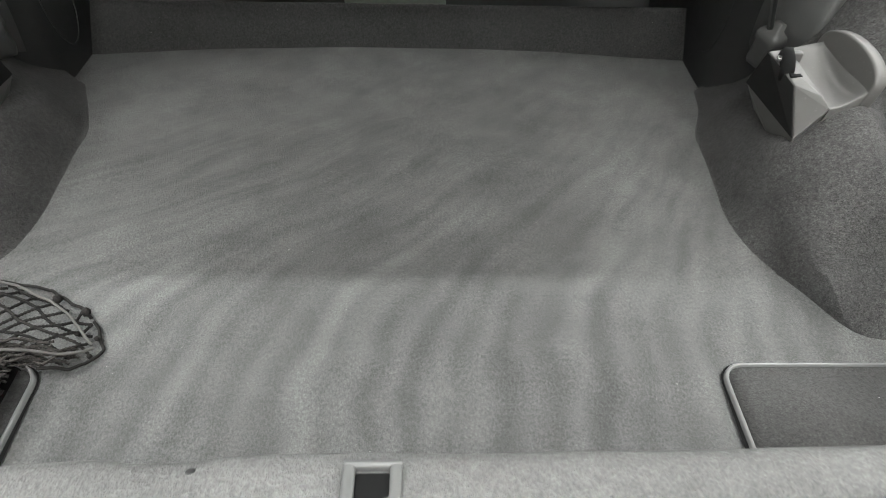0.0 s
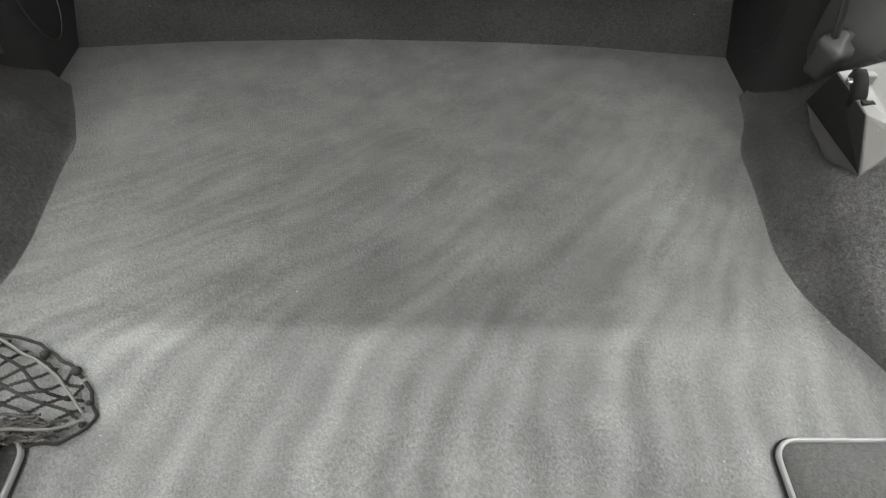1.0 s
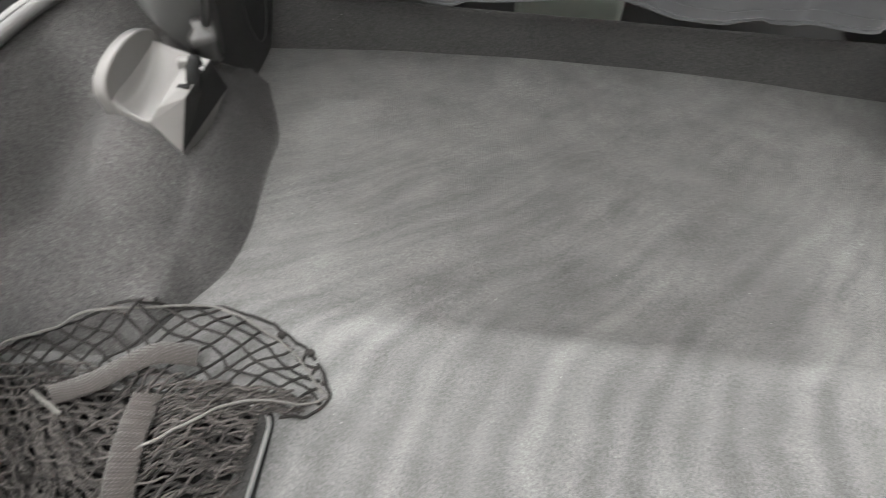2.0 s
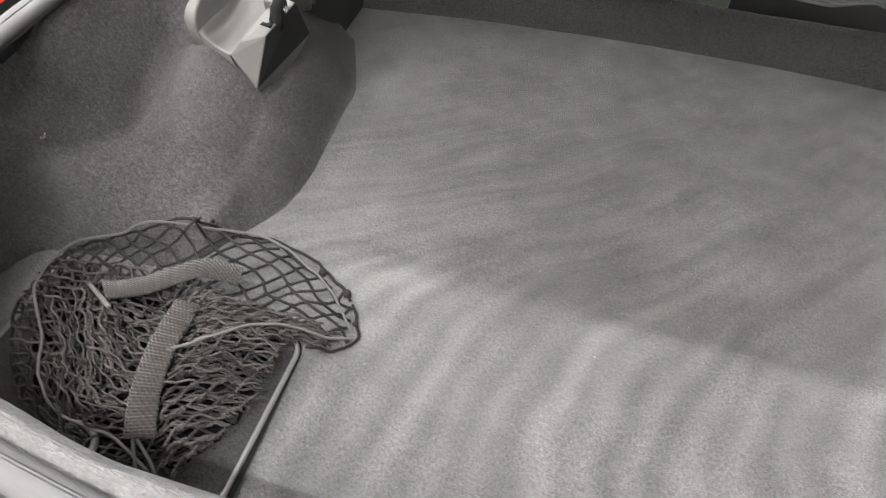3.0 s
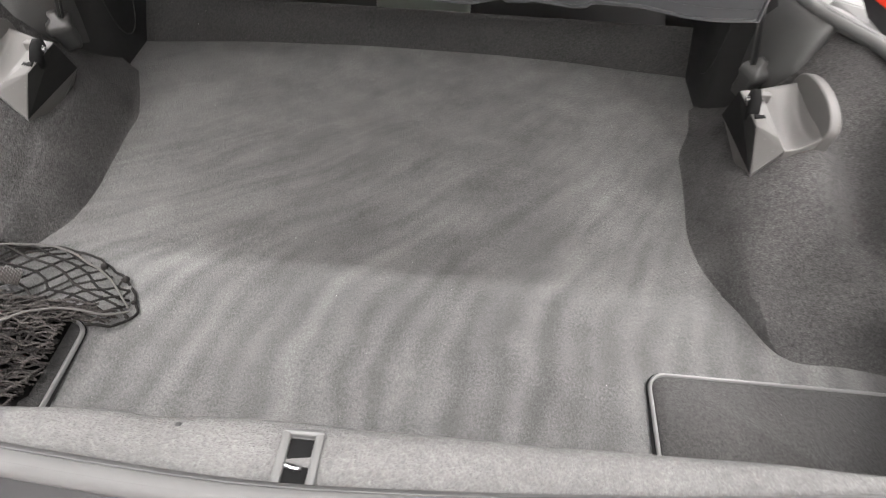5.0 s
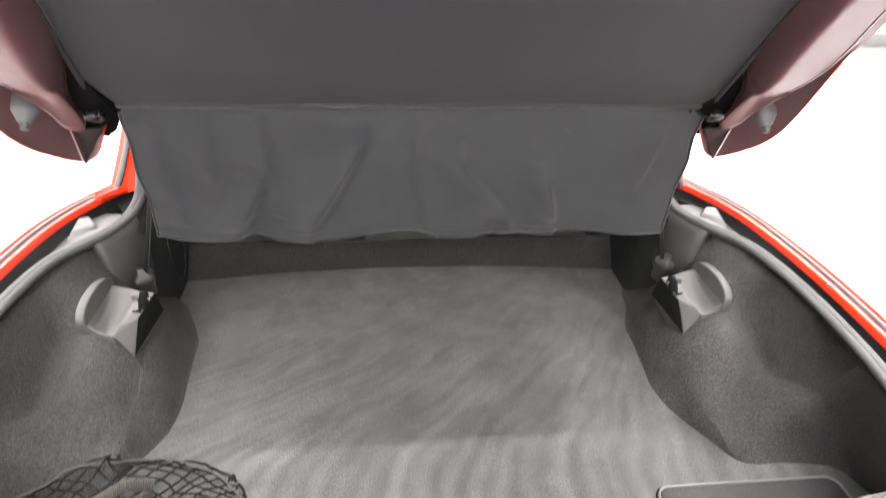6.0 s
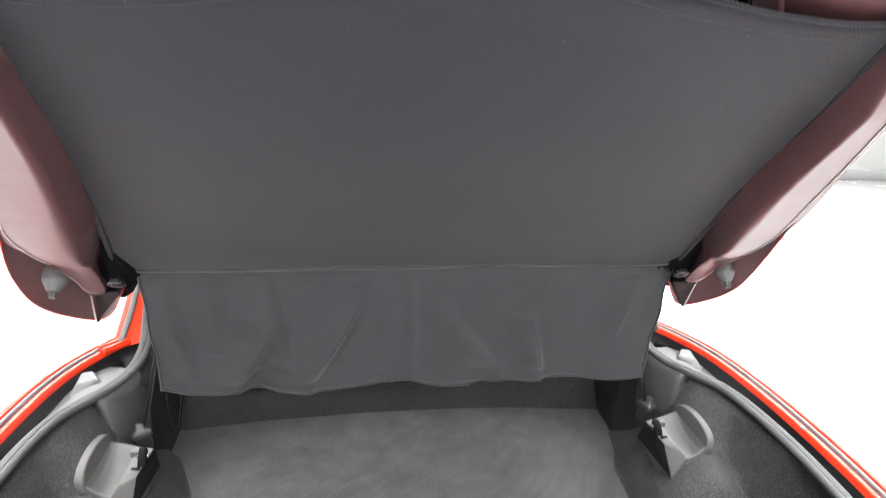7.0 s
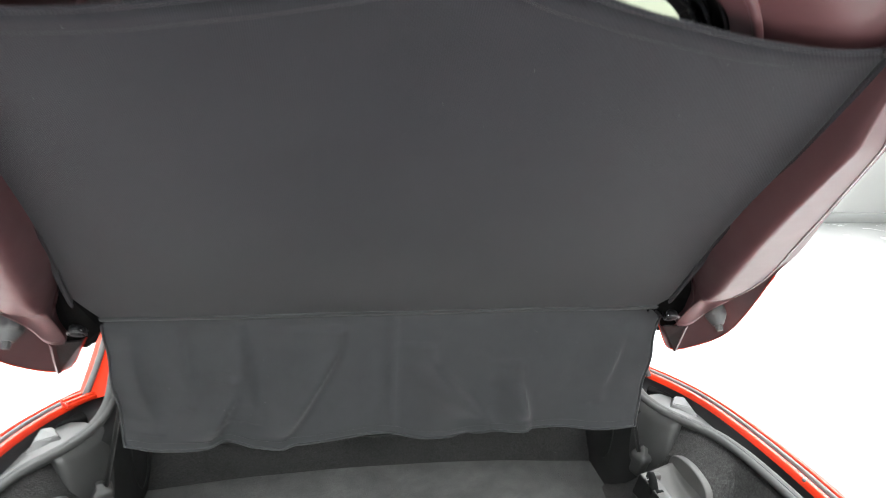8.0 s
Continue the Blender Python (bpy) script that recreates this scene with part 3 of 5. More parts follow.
# ---- roof stowage brackets on the wheel arches ----
def bracket(sx):
    root = empty("stowage_bracket", "light grey plastic roof stowage bracket with a black latch", "bracket", (sx * 0.49, 0.72, 0.13), "roof stowage brackets")

    def P(x, y, z):
        return Vector((sx * (x - 0.49), y - 0.72, z - 0.13))

    # the wedge: a flat top that slopes to the rear, a rear face and a dark inner face
    A, B, C, D = P(0.440, 0.745, 0.155), P(0.452, 0.691, 0.143), P(0.454, 0.654, 0.099), P(0.441, 0.764, 0.104)
    A2, Q, V = P(0.466, 0.752, 0.1545), P(0.474, 0.672, 0.1425), P(0.479, 0.6585, 0.1350)
    low = [P(0.466, 0.672, 0.05), P(0.488, 0.675, 0.09), P(0.475, 0.765, 0.05)]
    bm = bmesh.new()
    v = [bm.verts.new(p) for p in (A, B, C, D, A2, Q, V, *low)]
    for f in ((0, 1, 2), (0, 2, 3), (1, 5, 6, 2), (0, 4, 5, 1), (4, 6, 5), (2, 6, 8, 7), (3, 2, 7, 9), (0, 3, 9, 4), (4, 9, 8, 6)):
        bm.faces.new([v[i] for i in f])
    flip_to(bm)
    bmesh.ops.bevel(bm, geom=[e for e in bm.edges if len(e.link_faces) == 2 and e.calc_face_angle() > 0.5], offset=0.0016, segments=2, affect="EDGES", profile=0.6)
    part("wedge", bm, M_GREY, root, smooth=False)
    ip = bmesh.new()
    off = Vector((-sx * 0.0007, 0, 0))
    mid = (A + B + C + D) / 4
    pv = [ip.verts.new(p.lerp(mid, 0.022) + off) for p in (A, B, C, D)]
    ip.faces.new(pv[:3])
    ip.faces.new((pv[0], pv[2], pv[3]))
    pl = part("inner_plate", ip, M_PLATE, root, "charcoal inner face", smooth=False)
    pl.modifiers.new("thick", "SOLIDIFY").thickness = 0.0010
    # the scooped saddle between the wedge and the flange
    rows = []
    for j in range(-2, 21):
        g = max(0, j) / 20
        row = []
        for i in range(25):
            f = i / 24
            front = Vector((lerp(0.479, 0.5165, f), lerp(0.6585, 0.6665, f), lerp(0.135, 0.1505, f) - 0.004 * math.sin(math.pi * f)))
            rear = Vector((lerp(0.466, 0.521, f), lerp(0.752, 0.775, f), lerp(0.1545, 0.153, f)))
            p = front.lerp(rear, g)
            p.z -= 0.0155 * math.sin(math.pi * g ** 0.85) * (0.35 + 0.65 * math.sin(math.pi * min(1.0, f * 1.3) / 1.3))
            p.z += 0.012 * ease(f, 0.80, 1.0) ** 2 * math.sin(math.pi * min(1.0, g * 1.08)) ** 0.7
            if j < 0:
                p += Vector((0, -0.0006, -0.002)) if j == -1 else Vector((0, 0.004, -0.030))
            row.append(P(*p))
        rows.append(row)
    rows.append([p + Vector((0, 0.006, -0.03)) for p in rows[-1]])
    part("cradle", flip_to(loft(rows)), M_GREY, root, "scooped grey saddle")
    # the upright flange: a thick half disc that leans outward
    prof = [(0.668, 0.100)]
    for k in range(29):
        a = math.pi * k / 28
        f = ((1 - math.cos(a)) / 2) ** 0.92
        prof.append((lerp(0.6655, 0.785, f), lerp(0.152, 0.146, f) + 0.030 * math.sin(a) ** 0.72))
    prof.append((0.785, 0.100))
    bm = bmesh.new()
    lean = lambda z: 0.5175 + 0.10 * (z - 0.152)
    inner = [bm.verts.new(P(lean(z), y, z)) for y, z in prof]
    outer = [bm.verts.new(P(lean(z) + 0.0145, y, z - 0.001)) for y, z in prof]
    bm.faces.new(inner)
    bm.faces.new(outer[::-1])
    rim = []
    for k in range(len(prof)):
        n_ = (k + 1) % len(prof)
        rim.append(bm.faces.new((inner[k], outer[k], outer[n_], inner[n_])))
    flip_to(bm)
    round_ = [e for e in bm.edges if sum(f in rim for f in e.link_faces) == 1]
    bmesh.ops.bevel(bm, geom=round_, offset=0.0032, segments=3, affect="EDGES", profile=0.55)
    part("flange", bm, M_GREY, root, "rounded upright flange")
    lk = Matrix.Translation(P(0.4515, 0.724, 0.1505)) @ pose(0, 0, 0, 0, 0, -sx * 10)
    lt = part("latch", flip_to(loft([[lk @ Vector(p) for p in r] for r in [
        [(-0.006, -0.016, -0.012), (0.007, -0.016, -0.012), (0.007, 0.014, -0.012), (-0.006, 0.014, -0.012)],
        [(-0.006, -0.014, 0.001), (0.007, -0.014, 0.001), (0.007, 0.014, 0.004), (-0.006, 0.014, 0.004)],
        [(-0.0055, -0.003, 0.010), (0.0065, -0.003, 0.010), (0.0065, 0.013, 0.012), (-0.0055, 0.013, 0.012)],
        [(-0.004, 0.003, 0.014), (0.005, 0.003, 0.014), (0.005, 0.011, 0.015), (-0.004, 0.011, 0.015)]]], True, True)), M_MATTE, root, "black pivoting latch")
    part("latch_pivot", turned([(0.0005, -0.0095), (0.0035, -0.009), (0.0035, 0.009), (0.0005, 0.0095)], lk @ pose(0, 0.004, 0.004, 0, 90, 0), 10), M_METAL, lt, "small metal pivot pin")
    part("slot", box(0, 0, 0, 0.013, 0.012, 0.004, 0.001, 2, Matrix.Translation(P(0.457, 0.708, 0.1462))), M_MATTE, root, "dark slot")
    part("latch_guide", box(0, 0, 0, 0.014, 0.009, 0.012, 0.002, 2, Matrix.Translation(P(0.466, 0.736, 0.1535))), M_GREY, root)
    return root


bracket(1)
bracket(-1)


# ---- plastic corner trims ahead of the wheel arches ----
def corner_trim(sx):
    root = empty("corner_trim", "dark grey plastic corner trim with a round speaker recess", "trim", (sx * 0.5, 0.9, 0.1), "corner trims")
    inv = Matrix.Translation((-sx * 0.5, -0.9, -0.1))
    prof = [(0.0, 0.475, 1.42, 0.44, 1.42, 0.40), (0.12, 0.470, 1.05, 0.440, 1.06, 0.40), (0.25, 0.468, 0.97, 0.452, 0.985, 0.34), (0.45, 0.466, 0.90, 0.478, 0.925, 0.215), (0.65, 0.482, 0.865, 0.490, 0.885, 0.205), (1.0, 0.502, 0.835, 0.502, 0.86, 0.20)]
    SY, SXX, SZ = [0.79, 0.825, 0.865, 0.91, 0.945, 0.975, 1.0, 1.06], [0.565, 0.541, 0.522, 0.51, 0.503, 0.497, 0.485, 0.46], [0.214, 0.214, 0.215, 0.222, 0.248, 0.318, 0.44, 0.5]
    flare = 0.012 if sx < 0 else -0.003
    rings = []
    for k in range(33):
        f = k / 32
        c = [p[0] for p in prof]
        xb, yb, xt, yt, zt = (table(f, c, [p[i] for p in prof]) for i in (1, 2, 3, 4, 5))
        rings.append([inv @ Vector((sx * (lerp(xb, xt, v) + flare * (1 - v) + 0.006 * math.sin(math.pi * v)), lerp(yb, yt, v), lerp(-0.02, zt, v))) for v in [q / 10 for q in range(11)]] + [inv @ Vector((sx * table(yt, SY, SXX), max(yt, 0.80) + 0.004, table(yt, SY, SZ)))])
    part("quarter_panel", flip_to(loft(rings)), M_DARK, root, "dark plastic quarter panel")
    ring = []
    for k in range(41):
        a = 2 * math.pi * k / 40
        ring.append(inv @ Vector((sx * 0.4675, 0.955 + 0.040 * math.cos(a), 0.13 + 0.085 * math.sin(a))))
    part("speaker_ring", tube(ring, 0.0010, 6), M_DARK, root, "thin round speaker outline")
    a = spline([(0.552, 0.812, 0.206), (0.541, 0.805, 0.212), (0.526, 0.815, 0.213), (0.512, 0.835, 0.214), (0.503, 0.862, 0.216), (0.500, 0.89, 0.22)], 16)
    b = spline([(0.550, 0.812, 0.10), (0.530, 0.798, 0.10), (0.518, 0.812, 0.09), (0.505, 0.833, 0.085), (0.496, 0.857, 0.08), (0.494, 0.88, 0.07)], 16)
    rings = []
    for p, q in zip(a, b):
        rings.append([inv @ Vector((sx * (v.x - 0.010 * math.sin(math.pi * t)), v.y - 0.006 * math.sin(math.pi * t), v.z)) for t, v in ((t, p.lerp(q, t)) for t in [k / 8 for k in range(9)])])
        rings[-1].insert(0, inv @ Vector((sx * (p.x + 0.018), p.y + 0.006, p.z + 0.003)))
    part("rounded_trim", flip_to(loft(rings)), M_PILLAR, root, "smooth charcoal rounded trim")
    return root


corner_trim(1)
corner_trim(-1)


# ---- stay rods with boots ----
def stay(sx):
    root = empty("lid_stay", "thin grey stay rod and cable in a rubber boot", "rod", (sx * 0.490, 0.832, 0.126), "lid stays")
    inv = Matrix.Translation((-sx * 0.490, -0.832, -0.126))
    tilt = pose(0, 0, 0, 6, sx * 8, 25)
    part("boot", flip_to(loft([[tilt @ Vector((x, y, h)) for x, y in rounded(-w, -w, w, w, w * 0.4, 3)] for w, h in ((0.0105, -0.036), (0.0125, -0.030), (0.0135, -0.008), (0.0165, -0.004), (0.0172, 0.004), (0.0150, 0.010), (0.0070, 0.013), (0.0060, 0.022))], True, True)), M_PILLAR, root, "charcoal rubber boot")
    part("tube_rod", tube([inv @ Vector((sx * x, y, z)) for x, y, z in ((0.486, 0.832, 0.125), (0.452, 0.842, 0.27), (0.415, 0.85, 0.42))], 0.0042), M_DARK, root, "thin black tube")
    part("cable", tube([inv @ Vector((sx * x, y, z)) for x, y, z in ((0.482, 0.829, 0.128), (0.464, 0.834, 0.20), (0.448, 0.838, 0.27), (0.412, 0.846, 0.42))], 0.0011, 6), M_PILLAR, root, "thin grey cable")
    return root


stay(1)
stay(-1)

# ---- car body round the opening ----
body = empty("car", "orange-red car body around the open boot", "car", (0, 0.2, 0))
bi = Matrix.Translation((0, -0.2, 0))
FLANGE = [(0, 0.100, 0.205), (0.2, 0.108, 0.206), (0.36, 0.125, 0.208), (0.47, 0.155, 0.212), (0.555, 0.215, 0.218), (0.603, 0.30, 0.222), (0.624, 0.39, 0.224), (0.633, 0.48, 0.225), (0.637, 0.57, 0.225), (0.637, 0.66, 0.225), (0.632, 0.75, 0.225), (0.622, 0.83, 0.225), (0.606, 0.89, 0.225), (0.582, 0.94, 0.226), (0.556, 0.978, 0.228), (0.53, 1.005, 0.232)]
NS = 181
seal_line = spline(both_sides(SEAL), NS)
fl = spline(both_sides(FLANGE), NS)
part("weather_seal", tube([bi @ p for p in seal_line], 0.0100, 12), M_WEATHER, body, "grey rubber weather seal")
part("seal_lip", tube([bi @ (p + Vector((0, 0, 0.0030)) - Vector((p.x * 0.014, 0, 0))) for p in seal_line], 0.0072, 8), M_WEATHER, body)
part("seal_groove", tube([bi @ (p + Vector((0, 0, 0.0094)) + (Vector((0, 0.55, 0)) - Vector((p.x, p.y, 0))).normalized() * 0.0052) for p in seal_line[20:-20]], 0.0011, 6), M_SEAL, body, "thin dark groove along the seal")
outward = []
for i in range(NS):
    d = fl[min(i + 1, NS - 1)] - fl[max(i - 1, 0)]
    d.z = 0
    outward.append(Vector((d.y, -d.x, 0)).normalized())
half = spline(both_sides(SEAL[:17]), NS)
gut, band, groove, strip, skin = [], [], [], [], []
for i in range(NS):
    s, r, o = half[i], fl[i], outward[i]
    gut.append([bi @ p for p in (s + Vector((0, 0, -0.012)), s.lerp(r, 0.25) + Vector((0, 0, -0.028)), s.lerp(r, 0.7) + Vector((0, 0, -0.035)), r - o * 0.004 + Vector((0, 0, -0.028)), r - o * 0.002 + Vector((0, 0, -0.006)))])
    band.append([bi @ p for p in (r - o * 0.002 + Vector((0, 0, -0.012)), r + Vector((0, 0, -0.004)), r + o * 0.0015 + Vector((0, 0, -0.0005)), r + o * 0.0035 + Vector((0, 0, 0.0024)), r + o * 0.0065 + Vector((0, 0, 0.0044)), r + o * 0.0095 + Vector((0, 0, 0.0042)), r + o * 0.0125 + Vector((0, 0, 0.0022)), r + o * 0.0146 + Vector((0, 0, -0.0015)), r + o * 0.0150 + Vector((0, 0, -0.007)))])
    groove.append([bi @ p for p in (r + o * 0.0146 + Vector((0, 0, -0.006)), r + o * 0.0275 + Vector((0, 0, -0.006)))])
    strip.append([bi @ p for p in (r + o * 0.0176 + Vector((0, 0, -0.007)), r + o * 0.0178 + Vector((0, 0, 0.0035)), r + o * 0.0195 + Vector((0, 0, 0.0050)), r + o * 0.0228 + Vector((0, 0, 0.0050)), r + o * 0.0240 + Vector((0, 0, 0.0030)), r + o * 0.0242 + Vector((0, 0, -0.007)))])
    w = abs(o.x) ** 2
    skin.append([bi @ p for p in (r + o * 0.0264 + Vector((0, 0, -0.007)), r + o * 0.0268 + Vector((0, 0, 0.0045)), r + o * 0.0282 + Vector((0, 0, 0.0062)), r + o * 0.0300 + Vector((0, 0, 0.0060)), r + o * (0.034 + 0.022 * w) + Vector((0, 0, 0.002 - 0.012 * w)), r + o * (0.035 + 0.055 * w) + Vector((0, 0, -0.03 - 0.014 * w)), r + o * (0.036 + 0.085 * w) + Vector((0, 0, -0.085)), r + o * (0.04 + 0.10 * w) + Vector((0, 0, -0.2)), r + o * (0.04 + 0.09 * w) + Vector((0, 0, -0.42)))])
part("drain_gutter", flip_to(loft(gut)), M_BLACK, body, "black drain gutter")
part("strip_groove", flip_to(loft(groove)), M_SEAL, body, "dark groove")
part("flange", flip_to(loft(band)), M_RED, body, "glossy orange-red flange")
part("drip_strip", flip_to(loft(strip)), M_STRIP, body, "pale grey rubber drip strip")
part("body_panel", flip_to(loft(skin)), M_RED, body)
for sx in (-1, 1):
    for f in (0.59, 0.655, 0.72, 0.79, 0.855):
        k = int(f * (NS - 1))
        k = k if sx > 0 else NS - 1 - k
        p = bi @ (fl[k] + outward[k] * 0.0055 + Vector((0, 0, 0.0025)))
        part("screw", turned([(0.0005, 0.0028), (0.003, 0.0025), (0.0045, 0.0), (0.0045, -0.002)], Matrix.Translation(p), 10), M_RIM, body, "small pale screw head")
    wedge = [(sx * x, y, z) for x, y, z in ((0.550, 0.870, 0.196), (0.590, 0.918, 0.196), (0.609, 0.905, 0.196), (0.608, 0.838, 0.196))]
    wt = [(sx * x, y, z) for x, y, z in ((0.568, 0.876, 0.213), (0.586, 0.900, 0.216), (0.602, 0.894, 0.217), (0.601, 0.862, 0.210))]
    b = flip_to(loft([[bi @ Vector(p) for p in wedge], [bi @ Vector(p) for p in wt]], True, True))
    bmesh.ops.bevel(b, geom=b.edges[:], offset=0.0016, segments=2, affect="EDGES")
    part("bump_stop", b, M_RUBBER, body, "grey moulded bump stop", smooth=False)
    shelf = [[bi @ Vector((sx * x, y, z)) for x, y, z in row] for row in (
        ((0.512, 0.905, 0.208), (0.545, 0.925, 0.207), (0.583, 0.935, 0.203)), ((0.532, 0.855, 0.208), (0.575, 0.87, 0.206), (0.612, 0.87, 0.198)),
        ((0.570, 0.80, 0.208), (0.597, 0.80, 0.205), (0.618, 0.80, 0.196)), ((0.600, 0.71, 0.206), (0.611, 0.71, 0.202), (0.620, 0.71, 0.196)))]
    part("gutter_shelf", flip_to(loft(shelf)), M_RUBBER, body, "grey shelf in the gutter")
    part("gutter_block", box(0, 0, 0, 0.05, 0.03, 0.03, 0.004, 2, bi @ pose(sx * 0.578, 0.945, 0.192, 0, 0, -sx * 35)), M_MATTE, body, "black block")
    a = spline([(0.560, 0.965, 0.225), (0.538, 1.01, 0.30), (0.515, 1.07, 0.42), (0.485, 1.13, 0.56)], 14)
    c = spline([(0.500, 0.985, 0.235), (0.492, 1.01, 0.31), (0.475, 1.06, 0.43), (0.45, 1.11, 0.56)], 14)
    e = spline([(0.582, 0.98, 0.215), (0.562, 1.04, 0.30), (0.536, 1.10, 0.42), (0.505, 1.16, 0.56)], 14)
    part("rear_pillar", flip_to(loft([[bi @ Vector((sx * p.x, p.y, p.z)) for p in (w_, q, r_)] for w_, q, r_ in zip(c, a, e)])), M_RED, body, "orange-red rear pillar")
    # dark strip added behind the pillar to stop its red bounce
    part("pillar_bounce_block", flip_to(loft([[bi @ Vector((sx * (q.x - 0.006), q.y - 0.004, q.z)), bi @ Vector((sx * (q.x - 0.010), q.y + 0.05, q.z))] for q in c])), M_DARK, body, "dark strip added inside the pillar against red bounce")
    part("pillar_strip", tube([bi @ Vector((sx * p.x, p.y, p.z + 0.003)) for p in a], 0.006, 8), M_STRIP, body, "pale grey pillar strip")
    if sx < 0:
        joint = part("flange_joint", box(0, 0, 0, 0.052, 0.026, 0.009, 0.002, 2, bi @ pose(sx * 0.566, 0.962, 0.233, 0, 0, -sx * 48)), M_RED, body)
        for off in (-0.008, 0.006):
            part("joint_rib", box(0, 0, 0, 0.050, 0.006, 0.006, 0.0015, 2, bi @ pose(sx * 0.566, 0.962, 0.2385, 0, 0, -sx * 48) @ Matrix.Translation((0, off, 0))), M_RED, joint)
part("bumper", flip_to(loft([[bi @ Vector((x, 0.03 + 0.25 * (x / 0.8) ** 4 + dy, z)) for dy, z in ((0.03, 0.19), (0.0, 0.17), (-0.05, 0.06), (-0.07, -0.1), (-0.04, -0.3))] for x in [lerp(-0.75, 0.75, k / 40) for k in range(41)]])), M_RED, body)
# unseen roof and halo, added to keep the front lamp off the boot floor
part("roof", box(0, 1.50, 0.63, 1.02, 0.75, 0.05, 0.02, 3, bi @ Matrix.Translation((0, 1.50, 0.63))), M_RED, body)
# unseen dark panels, added to cut red bounce and light from the cabin
part("roof_bounce_block", box(0, 1.50, 0.597, 1.0, 0.72, 0.010, 0.004, 2, bi @ Matrix.Translation((0, 1.50, 0.597))), M_DARK, body, "unseen dark slab against red bounce from the roof")
for sx in (-1, 1):
    part("cabin_light_block", box(0, 0, 0, 0.03, 0.95, 0.50, 0.01, 2, bi @ pose(sx * 0.58, 1.53, -0.06)), M_DARK, body, "unseen dark side panel that blocks cabin light")
part("cabin_floor_block", box(0, 0, 0, 1.2, 1.0, 0.03, 0.005, 2, bi @ pose(0, 1.55, -0.37)), M_DARK, body, "unseen dark floor panel that blocks cabin light")
part("added_roof_halo", box(0, 1.1, 0.585, 0.98, 0.10, 0.06, 0.02, 3, bi @ Matrix.Translation((0, 1.12, 0.585))), M_DARK, body, "unseen dark roof halo, added to block front light")

# unseen panel from lid to roof, added to shut out light from ahead
hdr = [[bi @ Vector((x, y, z)) for y, z in ((0.785, 0.497), (0.88, 0.53), (1.0, 0.56), (1.09, 0.585))] for x in [lerp(-0.42, 0.42, k / 12) for k in range(13)]]
part("header_light_block", flip_to(loft(hdr)), M_DARK, body, "unseen dark panel that blocks light above the flap")

# seats and the console beyond the bulkhead
for sx in (-1, 1):
    seat = empty("bucket_seat", "black leather car seat back beyond the bulkhead", "seat", (sx * 0.30, 1.24, -0.35), "car seats")
    rings = []
    for k in range(13):
        f = k / 12
        w, dpt = 0.24 - 0.05 * f ** 3, 0.055 - 0.02 * f
        rings.append([(x, y + 0.05 * f, 0.62 * f) for x, y in rounded(-w, -dpt, w, dpt, 0.034, 4)])
    part("backrest", flip_to(loft(rings, True, True)), M_SEAT, seat)
console = empty("centre_console", "pale console between the two seats", "console", (-0.01, 1.32, -0.3))
part("console_top", box(0, 0, 0.29, 0.19, 0.22, 0.06, 0.015, 3), M_CONSOLE, console)
part("console_base", box(0, 0, 0.1, 0.17, 0.2, 0.34, 0.01), M_DARK, console)

# ---- hatch lid ----
LO, LU, LN = Vector((0, 0.80, 0.449)), Vector((0, -0.766, 0.643)), Vector((0, 0.643, 0.766))


def on_lid(x, s, n):
    return LO + Vector((x, 0, 0)) + LU * s + LN * n


lid = empty("hatch_lid", "raised car hatch with maroon underside and tinted glass", "hatch", tuple(LO))
li = Matrix.Translation(-LO)
OPENING = [(0, 0.10), (0.20, 0.10), (0.29, 0.115), (0.32, 0.15), (0.325, 0.19), (0.322, 0.22), (0.315, 0.25), (0.306, 0.30), (0.295, 0.36), (0.270, 0.45), (0.235, 0.535), (0.197, 0.595), (0.165, 0.625), (0.12, 0.645), (0.06, 0.656), (0, 0.66)]
FRIT = [(0, 0.065), (0.22, 0.065), (0.325, 0.085), (0.358, 0.13), (0.366, 0.17), (0.364, 0.20), (0.358, 0.23), (0.348, 0.28), (0.335, 0.36), (0.305, 0.455), (0.265, 0.545), (0.225, 0.61), (0.187, 0.648), (0.132, 0.674), (0.066, 0.686), (0, 0.69)]
SHEET = [(0, 0.05), (0.26, 0.05), (0.40, 0.052), (0.455, 0.045), (0.478, 0.03), (0.480, 0.05), (0.468, 0.09), (0.445, 0.17), (0.408, 0.33), (0.378, 0.49), (0.354, 0.60), (0.305, 0.685), (0.235, 0.733), (0.155, 0.757), (0.08, 0.768), (0, 0.772)]
EDGE = [(0, 0.035), (0.28, 0.032), (0.415, 0.042), (0.465, -0.02), (0.537, -0.113), (0.580, -0.075), (0.585, -0.005), (0.552, 0.10), (0.490, 0.255), (0.442, 0.405), (0.385, 0.575), (0.36, 0.70), (0.32, 0.795), (0.20, 0.828), (0.10, 0.83), (0, 0.83)]


def matched(curve, k=5):
    """A smooth curve with k samples between each two control points, so that outlines pair up."""
    p = [Vector((x, s, 0)) for x, s in curve]
    p = [2 * p[0] - p[1]] + p + [2 * p[-1] - p[-2]]
    out = []
    for i in range(1, len(p) - 2):
        a, b, c, d = p[i - 1], p[i], p[i + 1], p[i + 2]
        for q in range(k):
            t = q / k
            out.append(b + (c - a) * (0.5 * t) + (2 * a - 5 * b + 4 * c - d) * (0.5 * t * t) + (3 * b - a - 3 * c + d) * (0.5 * t ** 3))
    return out + [p[-2]]


